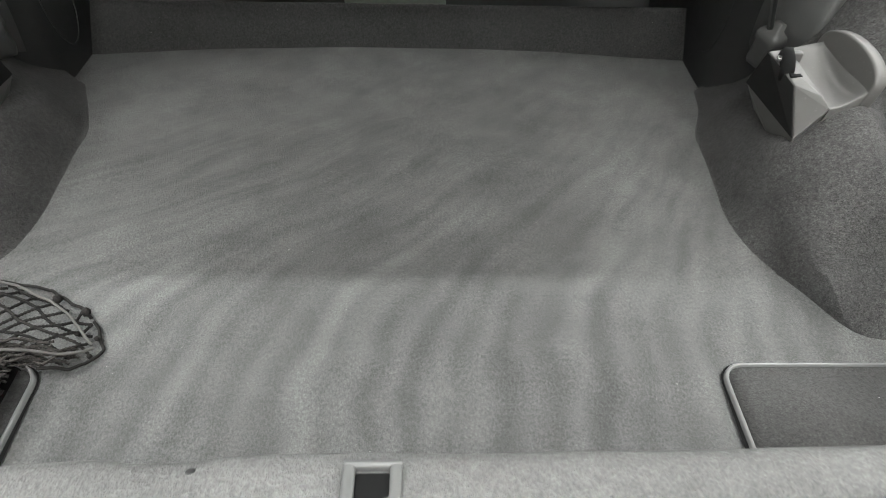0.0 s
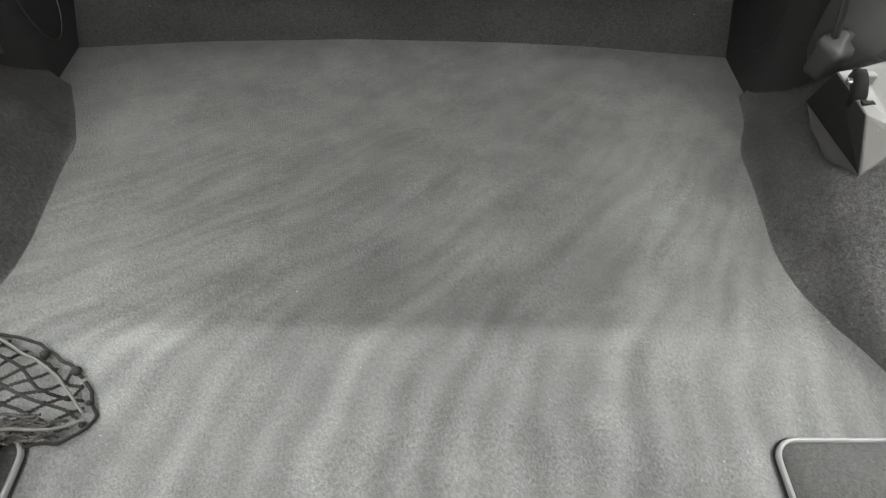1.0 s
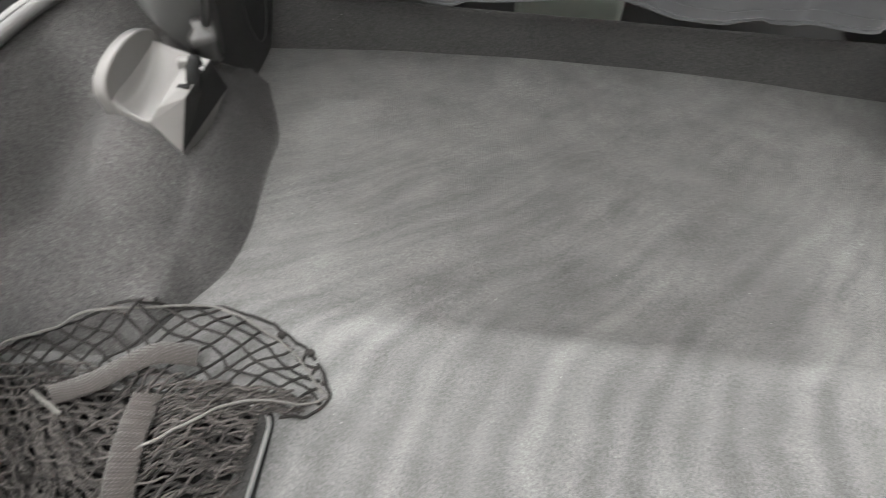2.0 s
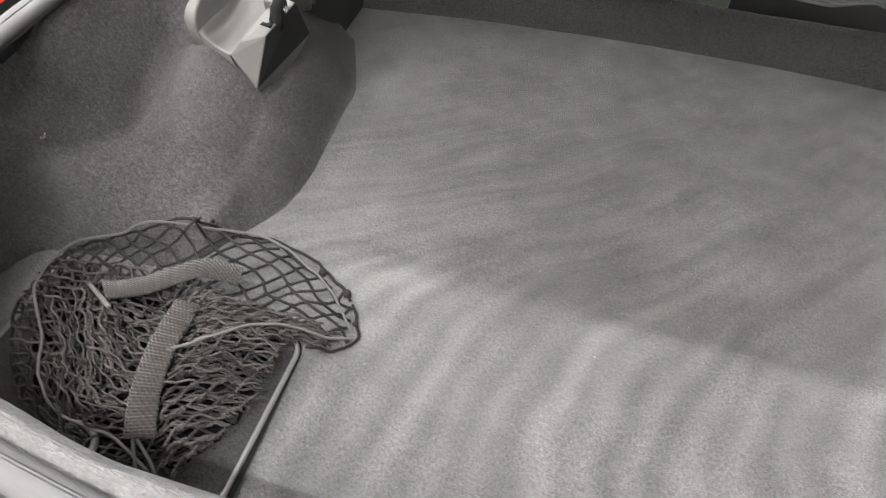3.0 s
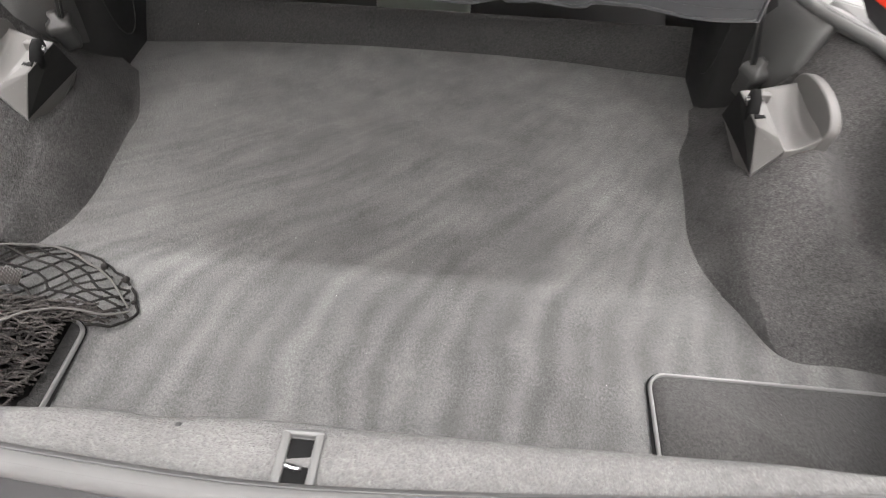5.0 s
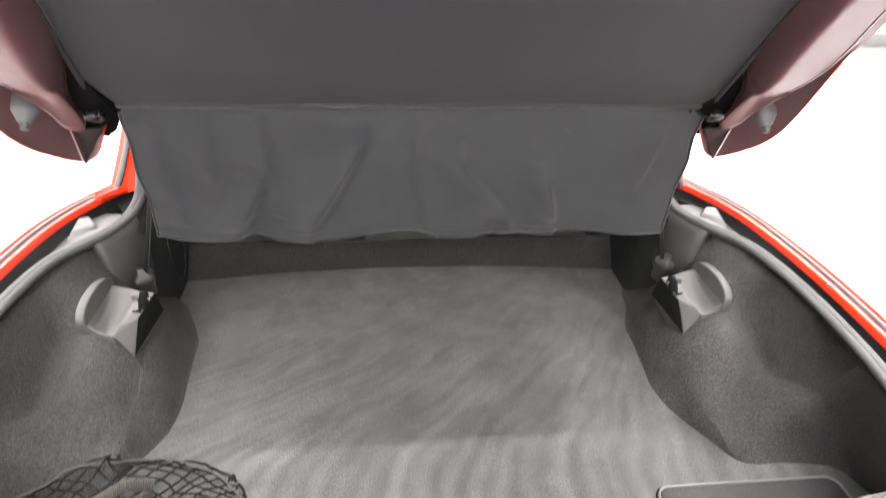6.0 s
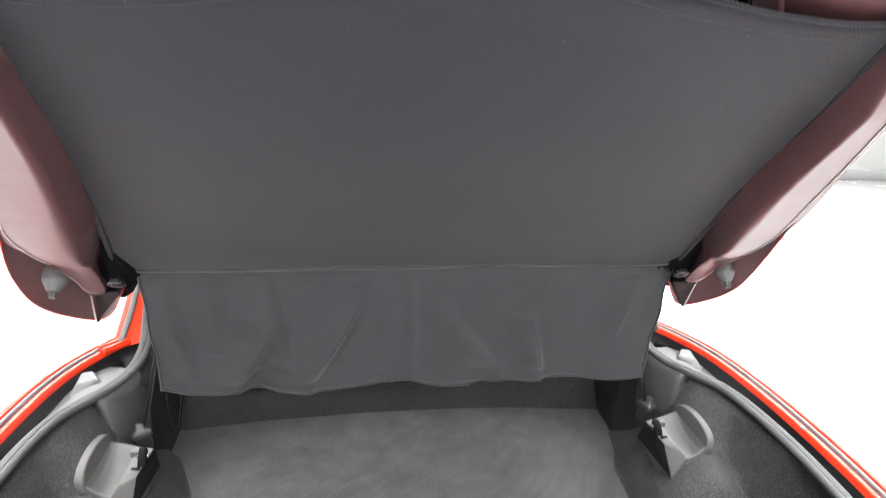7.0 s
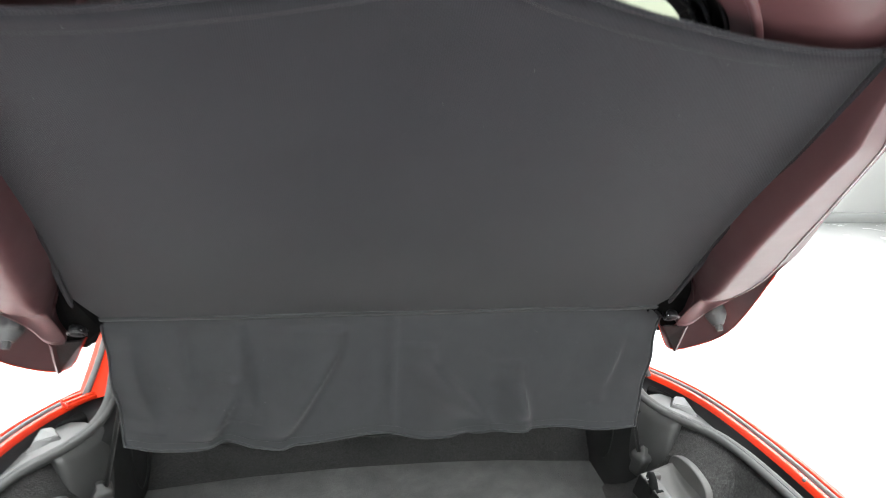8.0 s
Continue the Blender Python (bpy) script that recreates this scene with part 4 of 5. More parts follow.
def spread(s, sx=-1):
    """How much fuller each flank of the lid is."""
    return 0.019 * math.exp(-((s - 0.21) / 0.20) ** 2) if sx < 0 else 0.009 * math.exp(-((s - 0.32) / 0.08) ** 2)


def lid_ring(curve, depth):
    half_ = matched(curve)
    loop = [(p.x + (spread(p.y, 1) if p.x > 0.40 else 0), p.y) for p in half_] + [(-p.x - (spread(p.y) if p.x > 0.40 else 0), p.y) for p in half_[-2:0:-1]]
    return [li @ on_lid(x, s, depth if isinstance(depth, (int, float)) else depth(x, s)) for x, s in loop]


edge_low = lambda x, s: lerp(0.03, -0.045, min(1, max(0, (abs(x) - 0.425) / 0.075))) if s < 0.2 else -0.045 + 0.0078 * min(1, (s - 0.2) / 0.1) + 0.085 * max(0, (s - 0.55) / 0.28)
sheet_low = lambda x, s: 0.012
glass_ring, frit_ring = lid_ring(OPENING, 0.046), lid_ring(FRIT, 0.034)
part("frit_frame", flip_to(loft([glass_ring, lid_ring(OPENING, 0.040), frit_ring, lid_ring(FRIT, 0.030)], True)), M_FRIT, lid, "black gloss frame round the glass")
for mixed, dp in ((0.35, 0.0355), (0.62, 0.033), (0.97, 0.031)):
    ridge = lid_ring([(lerp(a, c, mixed), lerp(b, d, mixed)) for (a, b), (c, d) in zip(OPENING, FRIT)], dp)
    part("frame_ridge", tube(ridge + ridge[:1], 0.0028, 6), M_FRIT, lid)
ridge = lid_ring([(lerp(a, c, 1.55), lerp(b, d, 1.55)) for (a, b), (c, d) in zip(OPENING, FRIT)], 0.020)
part("panel_ridge", tube(ridge + ridge[:1], 0.0042, 10), M_LID, lid, "raised maroon ridge round the glass frame")
bm = bmesh.new()
bm.faces.new([bm.verts.new(p) for p in glass_ring])
pane = part("glass", bm, M_GLASS, lid, "green-tinted hatch glass", smooth=False)
pane.visible_shadow = False
low_ring = lid_ring(EDGE, edge_low)
out_ring = lid_ring([(x * 1.008, s) for x, s in EDGE], lambda x, s: edge_low(x, s) + 0.016)
part("inner_panel", flip_to(loft([lid_ring(FRIT, 0.036), lid_ring(FRIT, 0.020), lid_ring(SHEET, sheet_low), lid_ring([((a + c) / 2, (b + d) / 2) for (a, b), (c, d) in zip(SHEET, EDGE)], lambda x, s: 0.5 * (0.012 + edge_low(x * 1.08, s)) + 0.012), low_ring], True)), M_LID, lid, "dark maroon inner panel")
for sx in (-1, 1):
    lip = [(sx * (p.x + spread(p.y, sx)), p.y) for p in matched(EDGE)[12:] if p.x > 0.45 and p.y < 0.27]
    part("edge_lip", tube([li @ on_lid(x, s, edge_low(x, s)) for x, s in lip], 0.0013, 6), M_RED, lid, "thin orange-red edge")
part("outer_skin", flip_to(loft([low_ring, out_ring, lid_ring(SHEET, 0.07), lid_ring(OPENING, 0.065)], True)), M_RED, lid, "orange-red outer skin")

for sx in (-1, 1):
    # rounded pad along the side of the lid
    ins = spline([(0.447, 0.146, 0), (0.430, 0.190, 0), (0.412, 0.240, 0), (0.400, 0.30, 0), (0.389, 0.36, 0), (0.367, 0.50, 0), (0.346, 0.62, 0), (0.322, 0.71, 0)], 48)
    outs = spline([(0.479, 0.143, 0), (0.489, 0.151, 0), (0.4955, 0.165, 0), (0.499, 0.190, 0), (0.496, 0.230, 0), (0.488, 0.262, 0), (0.475, 0.302, 0), (0.460, 0.345, 0), (0.432, 0.4327, 0), (0.400, 0.525, 0), (0.378, 0.586, 0), (0.357, 0.65, 0), (0.342, 0.71, 0)], 48)
    BULGE = ([0.0, 0.12, 0.20, 0.26, 0.31, 0.35, 0.39, 0.44, 0.50, 1.0], [0.010, -0.011, -0.0235, -0.0305, -0.0350, -0.0375, -0.0392, -0.0402, -0.0404, -0.0376])
    if sx < 0:
        outs = [Vector((q.x + 0.011 * math.exp(-((q.y - 0.29) / 0.09) ** 2), q.y, 0)) for q in outs]
    rings = []
    for k, (p, q) in enumerate(zip(ins, outs)):
        rise = min(1.0, k / 5) ** 0.5
        rr = []
        for j in range(37):
            v = j / 36
            w = p.lerp(q, v)
            u = v ** lerp(0.88, 0.5, min(1.0, max(0.0, (w.y - 0.15) / 0.3)))
            w.y -= 0.010 * math.sin(math.pi * v) * (1 - rise)
            rr.append(li @ on_lid(sx * w.x, w.y, lerp(table(u, *BULGE), lerp(-0.012, -0.0376, v), 0.35 * (1 - rise)) + 0.3 * max(0, w.y - 0.55)))
        rings.append(rr)
    end = [[p + LN * d for p in rings[0]] for d in (0.010, 0.0012, 0.0004)]
    part("side_pad", flip_to(loft(end + rings)), M_LID, lid, "rounded maroon side pad")
    # the seam is coloured pale to stand for the highlight on its edge
    part("pad_seam", tube([li @ on_lid(sx * q.x, q.y, -0.0382 + 0.3 * max(0, q.y - 0.55)) for q in outs[2:]], 0.0009, 6), M_SEAM, lid, "thin seam with its highlight painted in")
    rows = []
    for q in outs:
        out_x = spread(q.y, sx) + table(q.y, [0.10, 0.255, 0.405, 0.575, 0.70], [0.552, 0.490, 0.442, 0.385, 0.362]) + 0.0025
        wide = max(0.0, out_x - q.x) * min(1.0, max(0.0, (q.y - 0.20) / 0.08))
        rows.append([li @ on_lid(sx * (q.x + wide * t), q.y, -0.0374 - 0.0004 * t * min(1.0, wide / 0.006) + 0.3 * max(0, q.y - 0.55)) for t in (0.0, 0.25, 0.5, 0.75, 1.0)])
    part("edge_strip", flip_to(loft(rows)), M_LID, lid, "smooth maroon edge strip")
    # hollowed ledge below the end of the pad
    upper = rings[0] + [r[-1] for r in rings[1:13]]
    lower = spline([(0.447, 0.140, -0.014), (0.468, 0.098, -0.023), (0.482, 0.048, -0.025), (0.486, 0.008, -0.028), (0.497, -0.009, -0.030), (0.510, -0.010, -0.031), (0.515, 0.012, -0.031), (0.509, 0.055, -0.031), (0.507, 0.10, -0.032), (0.509, 0.16, -0.034), (0.504, 0.215, -0.036)], len(upper))
    lower = [li @ on_lid(sx * p.x, p.y, p.z) for p in lower]
    rows = []
    for u_, l_ in zip(upper, lower):
        rows.append([u_.lerp(l_, t) + LN * (0.0035 * math.sin(math.pi * t) + 0.004 * (1 - t)) for t in (0, 0.15, 0.35, 0.55, 0.75, 0.9, 1.0)] + [l_ + LN * 0.004, l_ + LN * 0.035])
    part("corner_ledge", flip_to(loft(rows)), M_LID, lid, "hollowed maroon ledge")
    # pale fin and gusset on the corner
    part("rib", tube([li @ on_lid(sx * 0.512, -0.010, -0.030), li @ on_lid(sx * 0.528, -0.064, -0.038), li @ on_lid(sx * 0.543, -0.116, -0.046)], 0.0042, 4), M_LID, lid, "pale edge rib", smooth=False)
    bm = bmesh.new()
    bm.faces.new([bm.verts.new(li @ on_lid(sx * x, s, n)) for x, s, n in ((0.511, -0.010, -0.029), (0.542, -0.114, -0.046), (0.505, -0.064, -0.033), (0.472, -0.012, -0.026))])
    gs = part("gusset", bm, M_DARK, lid, "dark corner gusset", smooth=False)
    gs.modifiers.new("thick", "SOLIDIFY").thickness = 0.003
    # rubber buffer
    pm = Matrix.Translation(li @ on_lid(sx * 0.527, 0.060 if sx > 0 else 0.080, -0.035)) @ LN.to_track_quat("-Z", "Y").to_matrix().to_4x4()
    bf = part("buffer", turned([(0.0160, -0.034), (0.0168, -0.002), (0.0163, 0.0010), (0.0088, 0.015), (0.0081, 0.0157), (0.001, 0.016)], pm, 28), M_BUFFER, lid, "grey rubber buffer", smooth=False)
    part("buffer_tip", turned([(0.0062, 0.0155), (0.0060, 0.0230), (0.0050, 0.0255), (0.001, 0.026)], pm, 8), M_RUBBER, bf, "dark rubber tip", smooth=False)
    # black recess with the hook
    rec = [(0.415, 0.215, 0.007), (0.445, 0.160, 0.002), (0.485, 0.085, -0.012), (0.500, 0.01, -0.016), (0.502, -0.030, -0.022), (0.494, -0.050, -0.024), (0.480, -0.052, -0.024), (0.462, -0.036, -0.020), (0.446, -0.010, -0.010), (0.434, 0.006, 0.004), (0.430, 0.03, 0.012)]
    bm = bmesh.new()
    lo_ = [bm.verts.new(li @ on_lid(sx * x, s, n)) for x, s, n in rec]
    hi_ = [bm.verts.new(li @ on_lid(sx * x, s, 0.025)) for x, s, n in rec]
    bm.faces.new(lo_)
    for a in range(len(rec)):
        b2 = (a + 1) % len(rec)
        bm.faces.new((lo_[a], lo_[b2], hi_[b2], hi_[a]))
    part("hook_recess", flip_to(bm), M_MATTE, lid, "black hook recess", smooth=False)
    part("hook", tube([li @ on_lid(sx * (0.459 + 0.0115 * math.cos(a_ / 10)), 0.040 + 0.0115 * math.sin(a_ / 10), -0.030) for a_ in range(-22, 36, 3)] + [li @ on_lid(sx * 0.462, 0.012, -0.012)], 0.0018, 6), M_GUN, lid, "dark metal hook")
    rm = Matrix.Translation(li @ on_lid(sx * 0.462, 0.038, -0.024)) @ Vector((sx, 0, 0)).to_track_quat("Z", "Y").to_matrix().to_4x4()
    rl = part("roller", turned([(0.007, -0.007), (0.0085, -0.004), (0.0085, 0.004), (0.007, 0.007)], rm, 14), M_BLACK, lid, "black roller")
    part("axle", turned([(0.0005, -0.0095), (0.003, -0.009), (0.003, 0.009), (0.0005, 0.0095)], rm, 10), M_METAL, rl, "bright metal axle")

# ---- cargo shade ----
shade = empty("cargo_cover", "black fabric cargo shade strung under the hatch with a hanging flap", "shade", tuple(LO))
WIDTH_S, WIDTH_W = [0.0, 0.275, 0.477, 0.60, 0.68], [0.470, 0.407, 0.373, 0.350, 0.340]


def hem_s(x):
    xs, ys = HEM
    w = 0.004 + 0.016 * min(1, max(0, (abs(x) - 0.03) / 0.05))
    return sum(table(abs(x + w * k / 4), xs, ys) for k in range(-4, 5)) / 9


HEM = ([0, 0.012, 0.018, 0.04, 0.056, 0.10, 0.13, 0.18, 0.215, 0.26, 0.30, 0.335, 0.35], [0.678, 0.680, 0.684, 0.677, 0.668, 0.657, 0.648, 0.638, 0.630, 0.624, 0.621, 0.624, 0.630])


def shade_at(a, b):
    s0 = b * 0.62
    x = a * table(s0, WIDTH_S, WIDTH_W)
    s = lerp(0.009 - 0.002 * a, hem_s(x), b)
    sag = 0.010 * math.sin(math.pi * min(1, b)) * (1 - a * a) + 0.0015 * noise.noise(Vector((x * 6, s * 6, 0.4)))
    return li @ on_lid(x, s, -sag)


rows = [[shade_at(lerp(-1, 1, i / 120), j / 50) for i in range(121)] for j in range(51)]
sp = part("panel", flip_to(loft(rows)), M_SHADE, shade, "taut black woven panel")
so = sp.modifiers.new("thick", "SOLIDIFY")
so.thickness, so.offset = 0.0016, 1.0
dn = -LN * 0.0026
part("rear_hem", tube([p + dn * 0.2 for p in rows[-1]], 0.0024, 8), M_SHADE, shade)
seam = [shade_at(lerp(-0.95, 0.95, k / 60), 0.968) + dn * 0.10 for k in range(61)]
part("hem_seam", tube(seam, 0.0005, 5), M_THREAD, shade, "fine grey stitching")
for a in (-1, 1):
    edge_pts = [shade_at(a, j / 30) + dn * 0.4 for j in range(31)]
    part("side_hem", tube(edge_pts, 0.0038, 8), M_SHADE, shade)
    part("corner_tie", tube([li @ on_lid(a * 0.335, 0.626, -0.004), li @ on_lid(a * 0.348, 0.637, 0.0), li @ on_lid(a * 0.36, 0.65, 0.01)], 0.003, 6), M_SEAL, shade)
    part("hook_loop", tube([li @ on_lid(a * 0.455, 0.004, -0.004), li @ on_lid(a * 0.462, 0.002, -0.012), li @ on_lid(a * 0.462, 0.025, -0.026)], 0.0025, 6), M_SEAL, shade)
    part("pull_cord", tube([li @ on_lid(a * 0.018, 0.684, -0.001), li @ on_lid(a * 0.024, 0.70, 0.004), li @ on_lid(a * 0.028, 0.73, 0.012), li @ on_lid(a * 0.030, 0.76, 0.012)], 0.0014, 6), M_SEAL, shade)
band = [[shade_at(lerp(-0.985, 0.985, k / 60), v) + dn * d for k in range(61)] for v, d in ((-0.004, 0.0), (-0.003, 0.9), (0.004, 1.2), (0.016, 1.0), (0.0185, 0.7), (0.019, 0.0))]
part("front_hem", flip_to(loft(band)), M_FLAP, shade, "folded hem over the flap")

# hanging flap, with its folds as ridges: x, z at the top, x, z at the foot, width, depth
FOLDS = [(-0.095, 0.40, -0.185, 0.24, 0.024, 0.013), (-0.245, 0.42, -0.225, 0.30, 0.020, 0.008), (-0.255, 0.33, -0.30, 0.24, 0.020, 0.011), (-0.335, 0.43, -0.325, 0.33, 0.014, 0.005), (0.06, 0.37, 0.16, 0.25, 0.020, 0.008), (0.215, 0.33, 0.235, 0.25, 0.014, 0.008), (0.0, 0.44, 0.0, 0.24, 0.006, 0.003), (0.40, 0.40, 0.37, 0.30, 0.018, 0.004), (-0.405, 0.40, -0.38, 0.28, 0.016, 0.006)]
FOOT_X = [-0.445, -0.40, -0.34, -0.274, -0.237, -0.15, -0.07, -0.005, 0.045, 0.10, 0.158, 0.244, 0.30, 0.356, 0.455]
FOOT_Z = [z - 0.003 for z in [0.2315, 0.221, 0.226, 0.234, 0.2215, 0.2225, 0.229, 0.238, 0.226, 0.2155, 0.226, 0.2325, 0.226, 0.2185, 0.2165]]


def flap_at(a, v):
    foot = lerp(-0.437, 0.450, (a + 1) / 2)
    top = lerp(-0.445, 0.470, (a + 1) / 2)
    x = lerp(top, foot, v) + 0.006 * math.sin(math.pi * v) * -a
    z = lerp(0.455 - 0.001 * a, table(foot, FOOT_X, FOOT_Z), v)
    y = 0.803 - 0.006 * (1 - v) - 0.010 * math.sin(math.pi * v * 0.9) * (0.5 + 0.5 * math.cos(6.5 * x))
    for x0, z0, x1, z1, w, dep in FOLDS:
        t = min(1, max(0, (z0 - z) / (z0 - z1)))
        cx = lerp(x0, x1, t)
        fade = math.sin(math.pi * min(1, max(0.0, 0.12 + 0.76 * t))) if z1 - 0.03 < z < z0 + 0.03 else 0.0
        wide = 2.3 if x < cx else 0.5
        y -= 3.0 * dep * fade * math.exp(-((x - cx) / (wide * w)) ** 2)
    y += (0.002 + 0.007 * v) * math.sin(34 * x + 1.0 + 2.5 * v) * (0.6 + 0.4 * math.sin(9 * x)) * min(1, v * 3) + 0.004 * noise.noise(Vector((x * 7, z * 5, 1.5))) + 0.002 * noise.noise(Vector((x * 12, z * 12, 7)))
    y += 0.005 * math.sin(58 * z + 3.0 * a) * (0.6 + 0.4 * math.sin(23 * z)) * math.exp(-((1 - abs(a)) / 0.05) ** 2) * min(1, v * 5)
    x += 0.004 * noise.noise(Vector((a * 2, z * 14, 3.0))) * math.exp(-((1 - abs(a)) / 0.10) ** 2)
    return li @ Vector((x, y, z))


rows = [[flap_at(lerp(-1, 1, i / 150), j / 44) for i in range(151)] for j in range(45)]
fp = part("flap", flip_to(loft(rows)), M_FLAP, shade, "creased dark grey hanging flap")
so = fp.modifiers.new("thick", "SOLIDIFY")
so.thickness = 0.0012
part("flap_hem", tube([Vector(p) + Vector((0, -0.001, 0.001)) for p in rows[-1]], 0.0022, 6), M_FLAP, shade)
part("flap_stitch", tube([Vector(p) + Vector((0, -0.0012, 0)) for p in rows[-4]], 0.0006, 5), M_FLAP, shade)
for a in (0, -1):
    part("flap_side_hem", tube([Vector(r[a]) + Vector((0, -0.001, 0)) for r in rows], 0.0022, 6), M_FLAP, shade)

# ---- cargo net ----
from mathutils.bvhtree import BVHTree
rng = random.Random(5)
lm = left_liner.data
liner_tree = BVHTree.FromPolygons([v.co.copy() for v in lm.vertices], [tuple(p.vertices) for p in lm.polygons])


def ground_at(x, y):
    hit = liner_tree.ray_cast(Vector((x, y, 0.19)), Vector((0, 0, -1)))[0]
    return min(0.06, max(0.0, hit.z)) if hit is not None else 0.0


net = empty("cargo_net", "black cargo net with grey straps, heaped on the floor", "net", (-0.42, 0.40, 0.0))
ni = Matrix.Translation((0.42, -0.40, 0.0))


def heap(x, y):
    r = ((x + 0.43) / 0.175) ** 2 + ((y - 0.385) / 0.135) ** 2
    h = 0.055 * max(0.0, 1 - r) ** 0.6
    h += 0.018 * math.exp(-(((x + 0.33) / 0.05) ** 2 + ((y - 0.46) / 0.04) ** 2))
    return ground_at(x, y) + max(0.002, h * (0.8 + 0.5 * noise.noise(Vector((x * 16, y * 16, 2.2)))))


OUTLINE = [(-0.282, 0.482), (-0.313, 0.503), (-0.349, 0.520), (-0.379, 0.527), (-0.426, 0.520), (-0.461, 0.491), (-0.513, 0.466), (-0.572, 0.450), (-0.587, 0.419), (-0.572, 0.363), (-0.55, 0.325), (-0.523, 0.295), (-0.47, 0.268), (-0.40, 0.256), (-0.345, 0.268), (-0.320, 0.317), (-0.309, 0.352), (-0.305, 0.381), (-0.306, 0.404), (-0.278, 0.414), (-0.257, 0.443)]


def inside(x, y, poly=OUTLINE):
    c = False
    for (x1, y1), (x2, y2) in zip(poly, poly[1:] + poly[:1]):
        if (y1 > y) != (y2 > y) and x < (x2 - x1) * (y - y1) / (y2 - y1) + x1:
            c = not c
    return c


def runs(points):
    out, cur = [], []
    for p in points:
        if inside(p[0], p[1]):
            cur.append(p)
        else:
            if len(cur) > 2:
                out.append(cur)
            cur = []
    if len(cur) > 2:
        out.append(cur)
    return out


def slack(x, y):
    """The pull on the mesh where it lies slack."""
    return x + 0.016 * noise.noise(Vector((x * 20, y * 20, 1))), y + 0.016 * noise.noise(Vector((x * 20, y * 20, 9)))


bm = bmesh.new()
for fam in (0, 1):
    for k in range(-40, 40):
        line = []
        for q in range(90):
            u, v = k * 0.0178, lerp(-0.5, 0.5, q / 89)
            a0 = radians(62) if fam == 0 else radians(-24)
            x = -0.40 + u * -math.sin(a0) + v * math.cos(a0)
            y = 0.43 + u * math.cos(a0) + v * math.sin(a0)
            x, y = slack(x, y)
            if y > 0.405 or x > -0.345:
                line.append((x, y, heap(x, y) + 0.004 + 0.0015 * fam))
            else:
                line.append((0, 0, 0))
        for r_ in runs(line):
            rope([ni @ Vector(p) + Vector((0, 0, 0.0006 * math.sin(k_ * 1.3))) for k_, p in enumerate(r_)], 0.0014, bm)
# knots where the cords cross
ka, kb = Vector((math.cos(radians(62)), math.sin(radians(62)))), Vector((math.cos(radians(-24)), math.sin(radians(-24))))
for i in range(-24, 25):
    for j in range(-24, 25):
        # the crossing of cord i of one family with cord j of the other
        det = ka.x * kb.y - ka.y * kb.x
        pa, pb = Vector((-ka.y, ka.x)) * (i * 0.0178), Vector((-kb.y, kb.x)) * (j * 0.0178)
        d = pb - pa
        q = pa + ka * ((d.x * kb.y - d.y * kb.x) / det)
        x, y = slack(q.x - 0.40, q.y + 0.43)
        if (y > 0.405 or x > -0.345) and inside(x, y):
            c = ni @ Vector((x, y, heap(x, y) + 0.0048))
            loft([[c + Vector((r_ * math.cos(a_ * math.pi / 3 + i), r_ * math.sin(a_ * math.pi / 3 + i), h_)) for a_ in range(6)] for r_, h_ in ((0.0008, -0.002), (0.0025, -0.001), (0.0026, 0.0009), (0.0009, 0.0021))], True, True, bm)
tagged(part("spread_mesh", bm, M_CORD, net, "spread diamond mesh of knotted cord"), kind="stuff")
def drift(x, y):
    """Direction in which the bunched net is drawn out."""
    east = radians(24) + 0.5 * noise.noise(Vector((x * 8, y * 8, 0.3)))
    west = radians(-38) + 0.9 * noise.noise(Vector((x * 9, y * 9, 4.3)))
    w = min(1.0, max(0.0, (x + 0.45) / 0.06))
    return lerp(west, east, w)


bm = bmesh.new()
for ox, oy, turn, lift, lo_x, hi_x in ((-0.37, 0.34, 24, 0.002, -0.445, -0.2), (-0.37, 0.34, 36, 0.008, -0.435, -0.2), (-0.49, 0.36, -36, 0.002, -0.7, -0.425), (-0.49, 0.36, -14, 0.008, -0.7, -0.435)):
    a0 = radians(turn)
    for j in range(-26, 27):
        cur = []
        for q in range(121):
            along = lerp(-0.18, 0.18, q / 120)
            x = ox + along * math.cos(a0) - j * 0.0064 * math.sin(a0)
            y = oy + along * math.sin(a0) + j * 0.0064 * math.cos(a0)
            x, y = x + 0.020 * noise.noise(Vector((x * 11, y * 11, turn))), y + 0.020 * noise.noise(Vector((x * 11, y * 11, turn + 7.0)))
            side = 0.0036 * math.sin(2 * math.pi * along / 0.034 + math.pi * j)
            x, y = x - side * math.sin(a0), y + side * math.cos(a0)
            if inside(x, y) and lo_x < x < hi_x and y < 0.43:
                cur.append(ni @ Vector((x, y, heap(x, y) + lift + 0.0018 * math.cos(2 * math.pi * along / 0.034 + math.pi * j) + 0.004 * noise.noise(Vector((x * 30, y * 30, turn))))))
            else:
                if len(cur) > 4:
                    rope(cur, 0.0013, bm)
                cur = []
        if len(cur) > 4:
            rope(cur, 0.0013, bm)
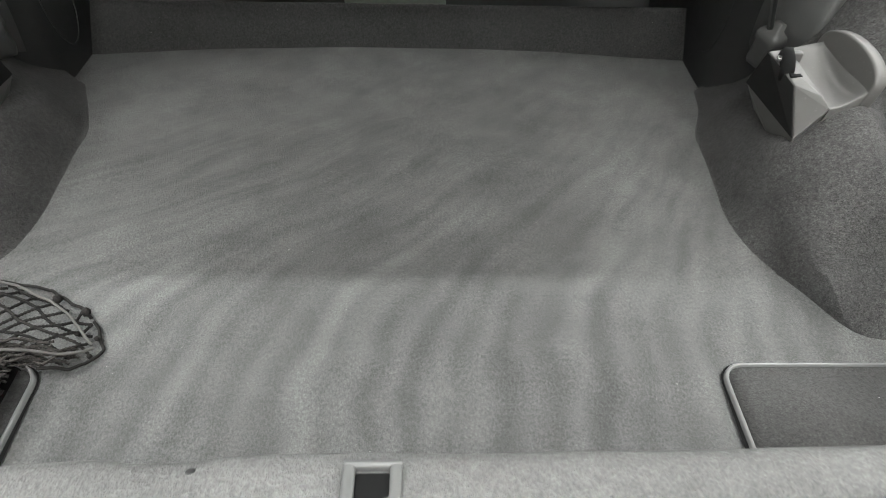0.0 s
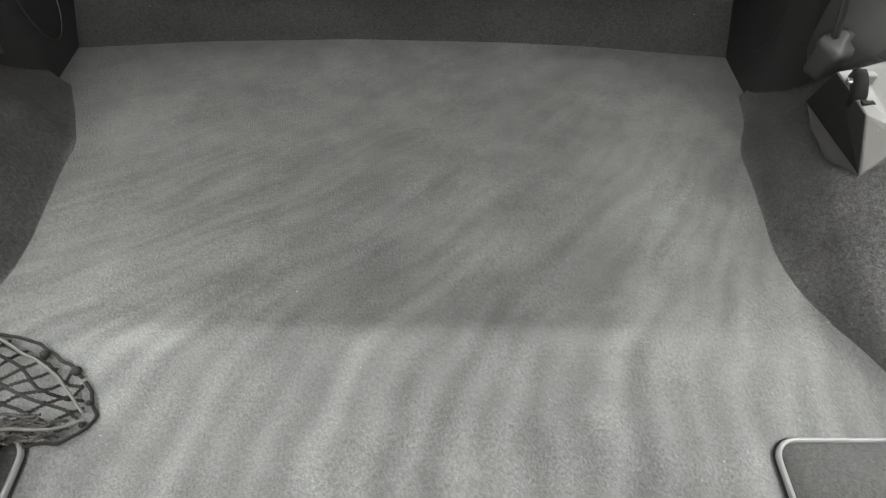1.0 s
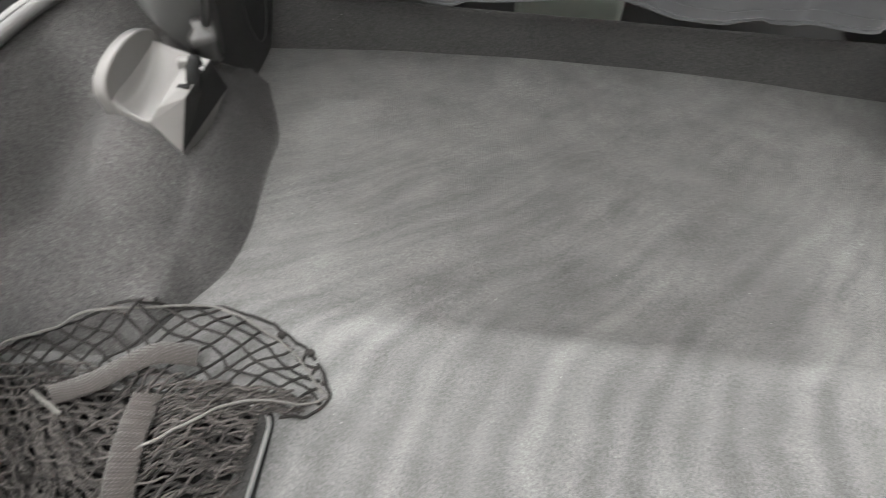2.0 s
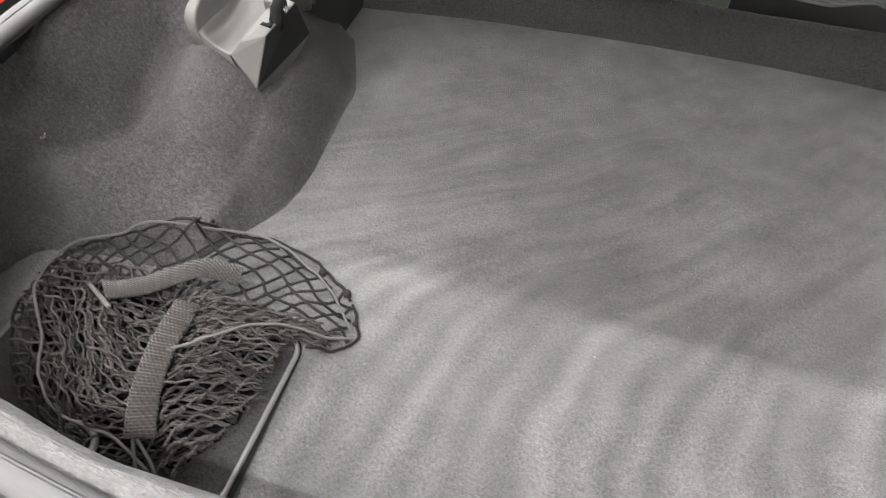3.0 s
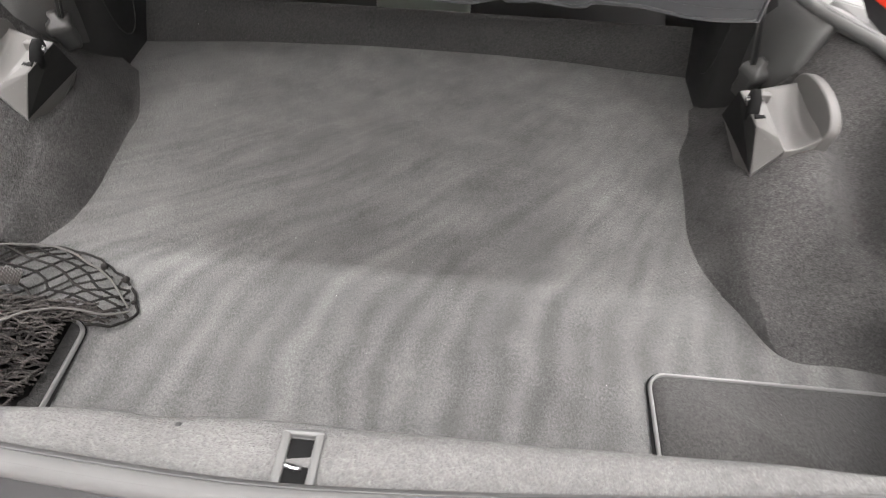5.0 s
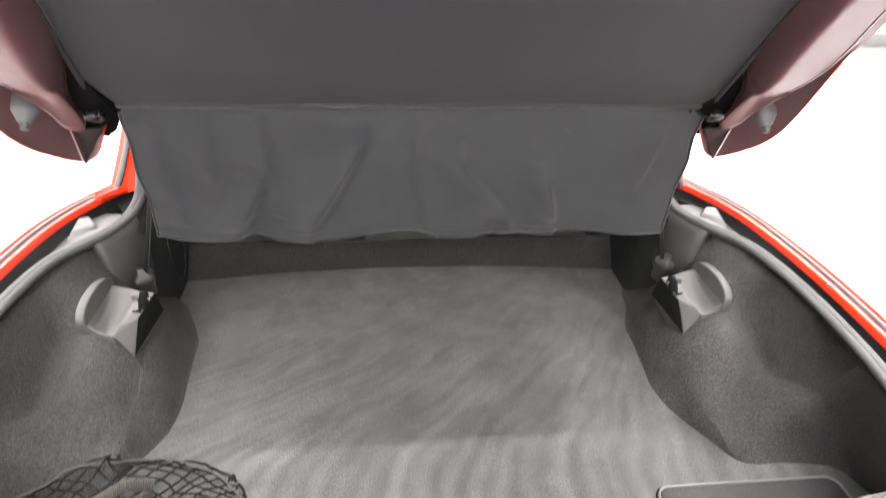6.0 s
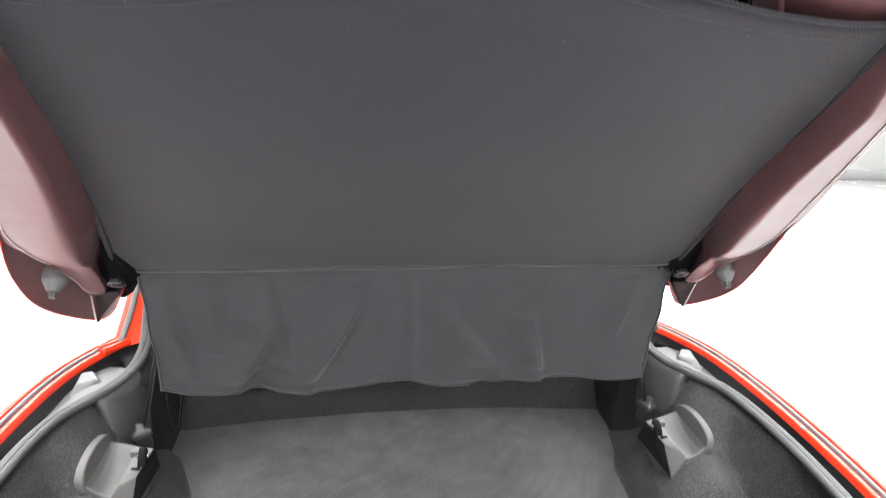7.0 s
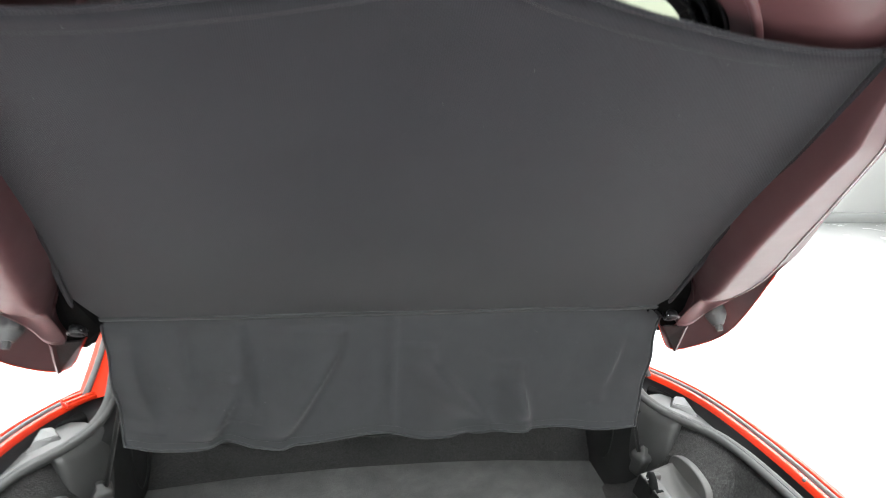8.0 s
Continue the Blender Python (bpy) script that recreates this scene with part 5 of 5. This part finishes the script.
for k in range(260):
    x, y = rng.uniform(-0.585, -0.285), rng.uniform(0.258, 0.425)
    if not inside(x, y):
        continue
    lift = rng.uniform(0.0, 0.017)
    steps = rng.randint(14, 34)
    wig, ph_ = rng.uniform(0.0010, 0.0030), rng.choice((0.0, math.pi)) + rng.gauss(0, 0.4)
    pts = []
    for q in range(steps):
        ang = drift(x, y)
        x, y = x + 0.0036 * math.cos(ang), y + 0.0036 * math.sin(ang)
        side = wig * math.sin(q * 0.0036 * 235 + ph_)
        px, py = x - math.sin(ang) * side, y + math.cos(ang) * side
        if not inside(px, py) or py > 0.432:
            break
        pts.append(ni @ Vector((px, py, heap(px, py) + lift * math.sin(math.pi * (q + 0.5) / steps) ** 0.5 + 0.0012 * math.cos(q * 0.0036 * 235 + ph_))))
    if len(pts) > 5:
        rope(pts, rng.uniform(0.0008, 0.0012), bm)
tagged(part("bunched_mesh", bm, M_STRAND, net, "bunched folds of dark cord"), kind="stuff")
# near-black sheet under the heap, painted as the shade between the cords
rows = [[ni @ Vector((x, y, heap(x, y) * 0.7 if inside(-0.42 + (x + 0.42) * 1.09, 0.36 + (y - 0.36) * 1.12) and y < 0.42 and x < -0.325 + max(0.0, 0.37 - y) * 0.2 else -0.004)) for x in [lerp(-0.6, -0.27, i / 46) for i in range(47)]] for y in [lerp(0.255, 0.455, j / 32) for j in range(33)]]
tagged(part("gap_shade_sheet", flip_to(loft(rows)), M_GAP_SHADE, net, "dark sheet under the heap, as shade between the cords"))


def cord_over(name, pts, r, mat, label, lift=0.006):
    sp_ = spline([(x, y, heap(x, y) + lift) for x, y in pts], 110)
    rough_ = 0.004 if mat is M_CORD else 0.0012
    sp_ = [p + Vector((rough_ * noise.noise(p * 60.0), rough_ * noise.noise(p * 60.0 + Vector((5, 5, 5))), abs(rough_ * noise.noise(p * 70.0)))) for p in sp_]
    return part(name, tube([ni @ p for p in sp_], r, 7), mat, net, label)


cord_over("edge_cord", [(-0.261, 0.440), (-0.296, 0.474), (-0.331, 0.494), (-0.369, 0.514), (-0.403, 0.520), (-0.438, 0.503), (-0.487, 0.474), (-0.520, 0.461), (-0.563, 0.449), (-0.576, 0.428), (-0.570, 0.397), (-0.550, 0.372), (-0.524, 0.343), (-0.505, 0.317), (-0.48, 0.297), (-0.45, 0.283), (-0.40, 0.280), (-0.365, 0.268)], 0.0014, M_ELASTIC, "pale elastic edge cord", 0.013)
cord_over("cross_cord", [(-0.256, 0.434), (-0.272, 0.421), (-0.301, 0.413), (-0.325, 0.402), (-0.348, 0.381), (-0.389, 0.355)], 0.0014, M_ELASTIC, "pale elastic cord", 0.017)
cord_over("loose_cord", [(-0.500, 0.394), (-0.479, 0.385), (-0.459, 0.374)], 0.0022, M_ELASTIC, "pale cord end", 0.016)
cord_over("hem_rope", [(-0.278, 0.478), (-0.313, 0.501), (-0.349, 0.518), (-0.379, 0.525), (-0.426, 0.519), (-0.461, 0.491), (-0.513, 0.466), (-0.572, 0.450), (-0.587, 0.419), (-0.572, 0.363), (-0.55, 0.325), (-0.523, 0.298)], 0.0016, M_CORD, "black hem rope", 0.003)
cord_over("tip_rope", [(-0.275, 0.475), (-0.262, 0.455), (-0.257, 0.440), (-0.272, 0.417), (-0.292, 0.405)], 0.0016, M_CORD, "black hem rope", 0.001)


def strap(pts, width, label):
    c = spline([(x, y, heap(x, y) + 0.018) for x, y in pts], 150)
    rings = []
    for i, p in enumerate(c):
        d = c[min(i + 1, 149)] - c[max(i - 1, 0)]
        p = p + Vector((0, 0, 0.0011 * math.sin(i * 1.9)))
        d.z = 0
        w = Vector((-d.y, d.x, 0)).normalized() * (width / 2)
        z = Vector((0, 0, 0.0016))
        rings.append([ni @ (p - w), ni @ (p - w * 0.9 + z), ni @ (p + w * 0.9 + z), ni @ (p + w), ni @ (p + w * 0.9 - z), ni @ (p - w * 0.9 - z)])
    return part("strap", flip_to(loft(rings, True, True)), M_WEB, net, label)


strap([(-0.478, 0.390), (-0.458, 0.410), (-0.432, 0.428), (-0.404, 0.440), (-0.374, 0.447)], 0.022, "grey-brown ribbed webbing strap")
strap([(-0.398, 0.402), (-0.396, 0.360), (-0.390, 0.320), (-0.378, 0.286)], 0.026, "grey ribbed webbing strap")
part("net_hook", tube([ni @ Vector((-0.432 + 0.017 * math.cos(radians(a_)), 0.270 + 0.013 * math.sin(radians(a_)), 0.030 + 0.004 * math.sin(radians(a_)))) for a_ in range(-70, 200, 15)], 0.0032, 8), M_RUBBER, net, "pale curved plastic hook")
for k_ in (0, 1):
    cord_over("hook_cord", [(-0.386, 0.288), (-0.380 + 0.012 * k_, 0.276), (-0.372 + 0.020 * k_, 0.262)], 0.0014, M_ELASTIC, "pale elastic cord end", 0.014)
for x, y in ((-0.284, 0.482), (-0.318, 0.498)):
    part("knot", turned([(0.001, -0.004), (0.004, -0.002), (0.0045, 0.001), (0.003, 0.004), (0.0005, 0.005)], ni @ Matrix.Translation((x, y, heap(x, y) + 0.006)), 10), M_CORD, net, "black knot")
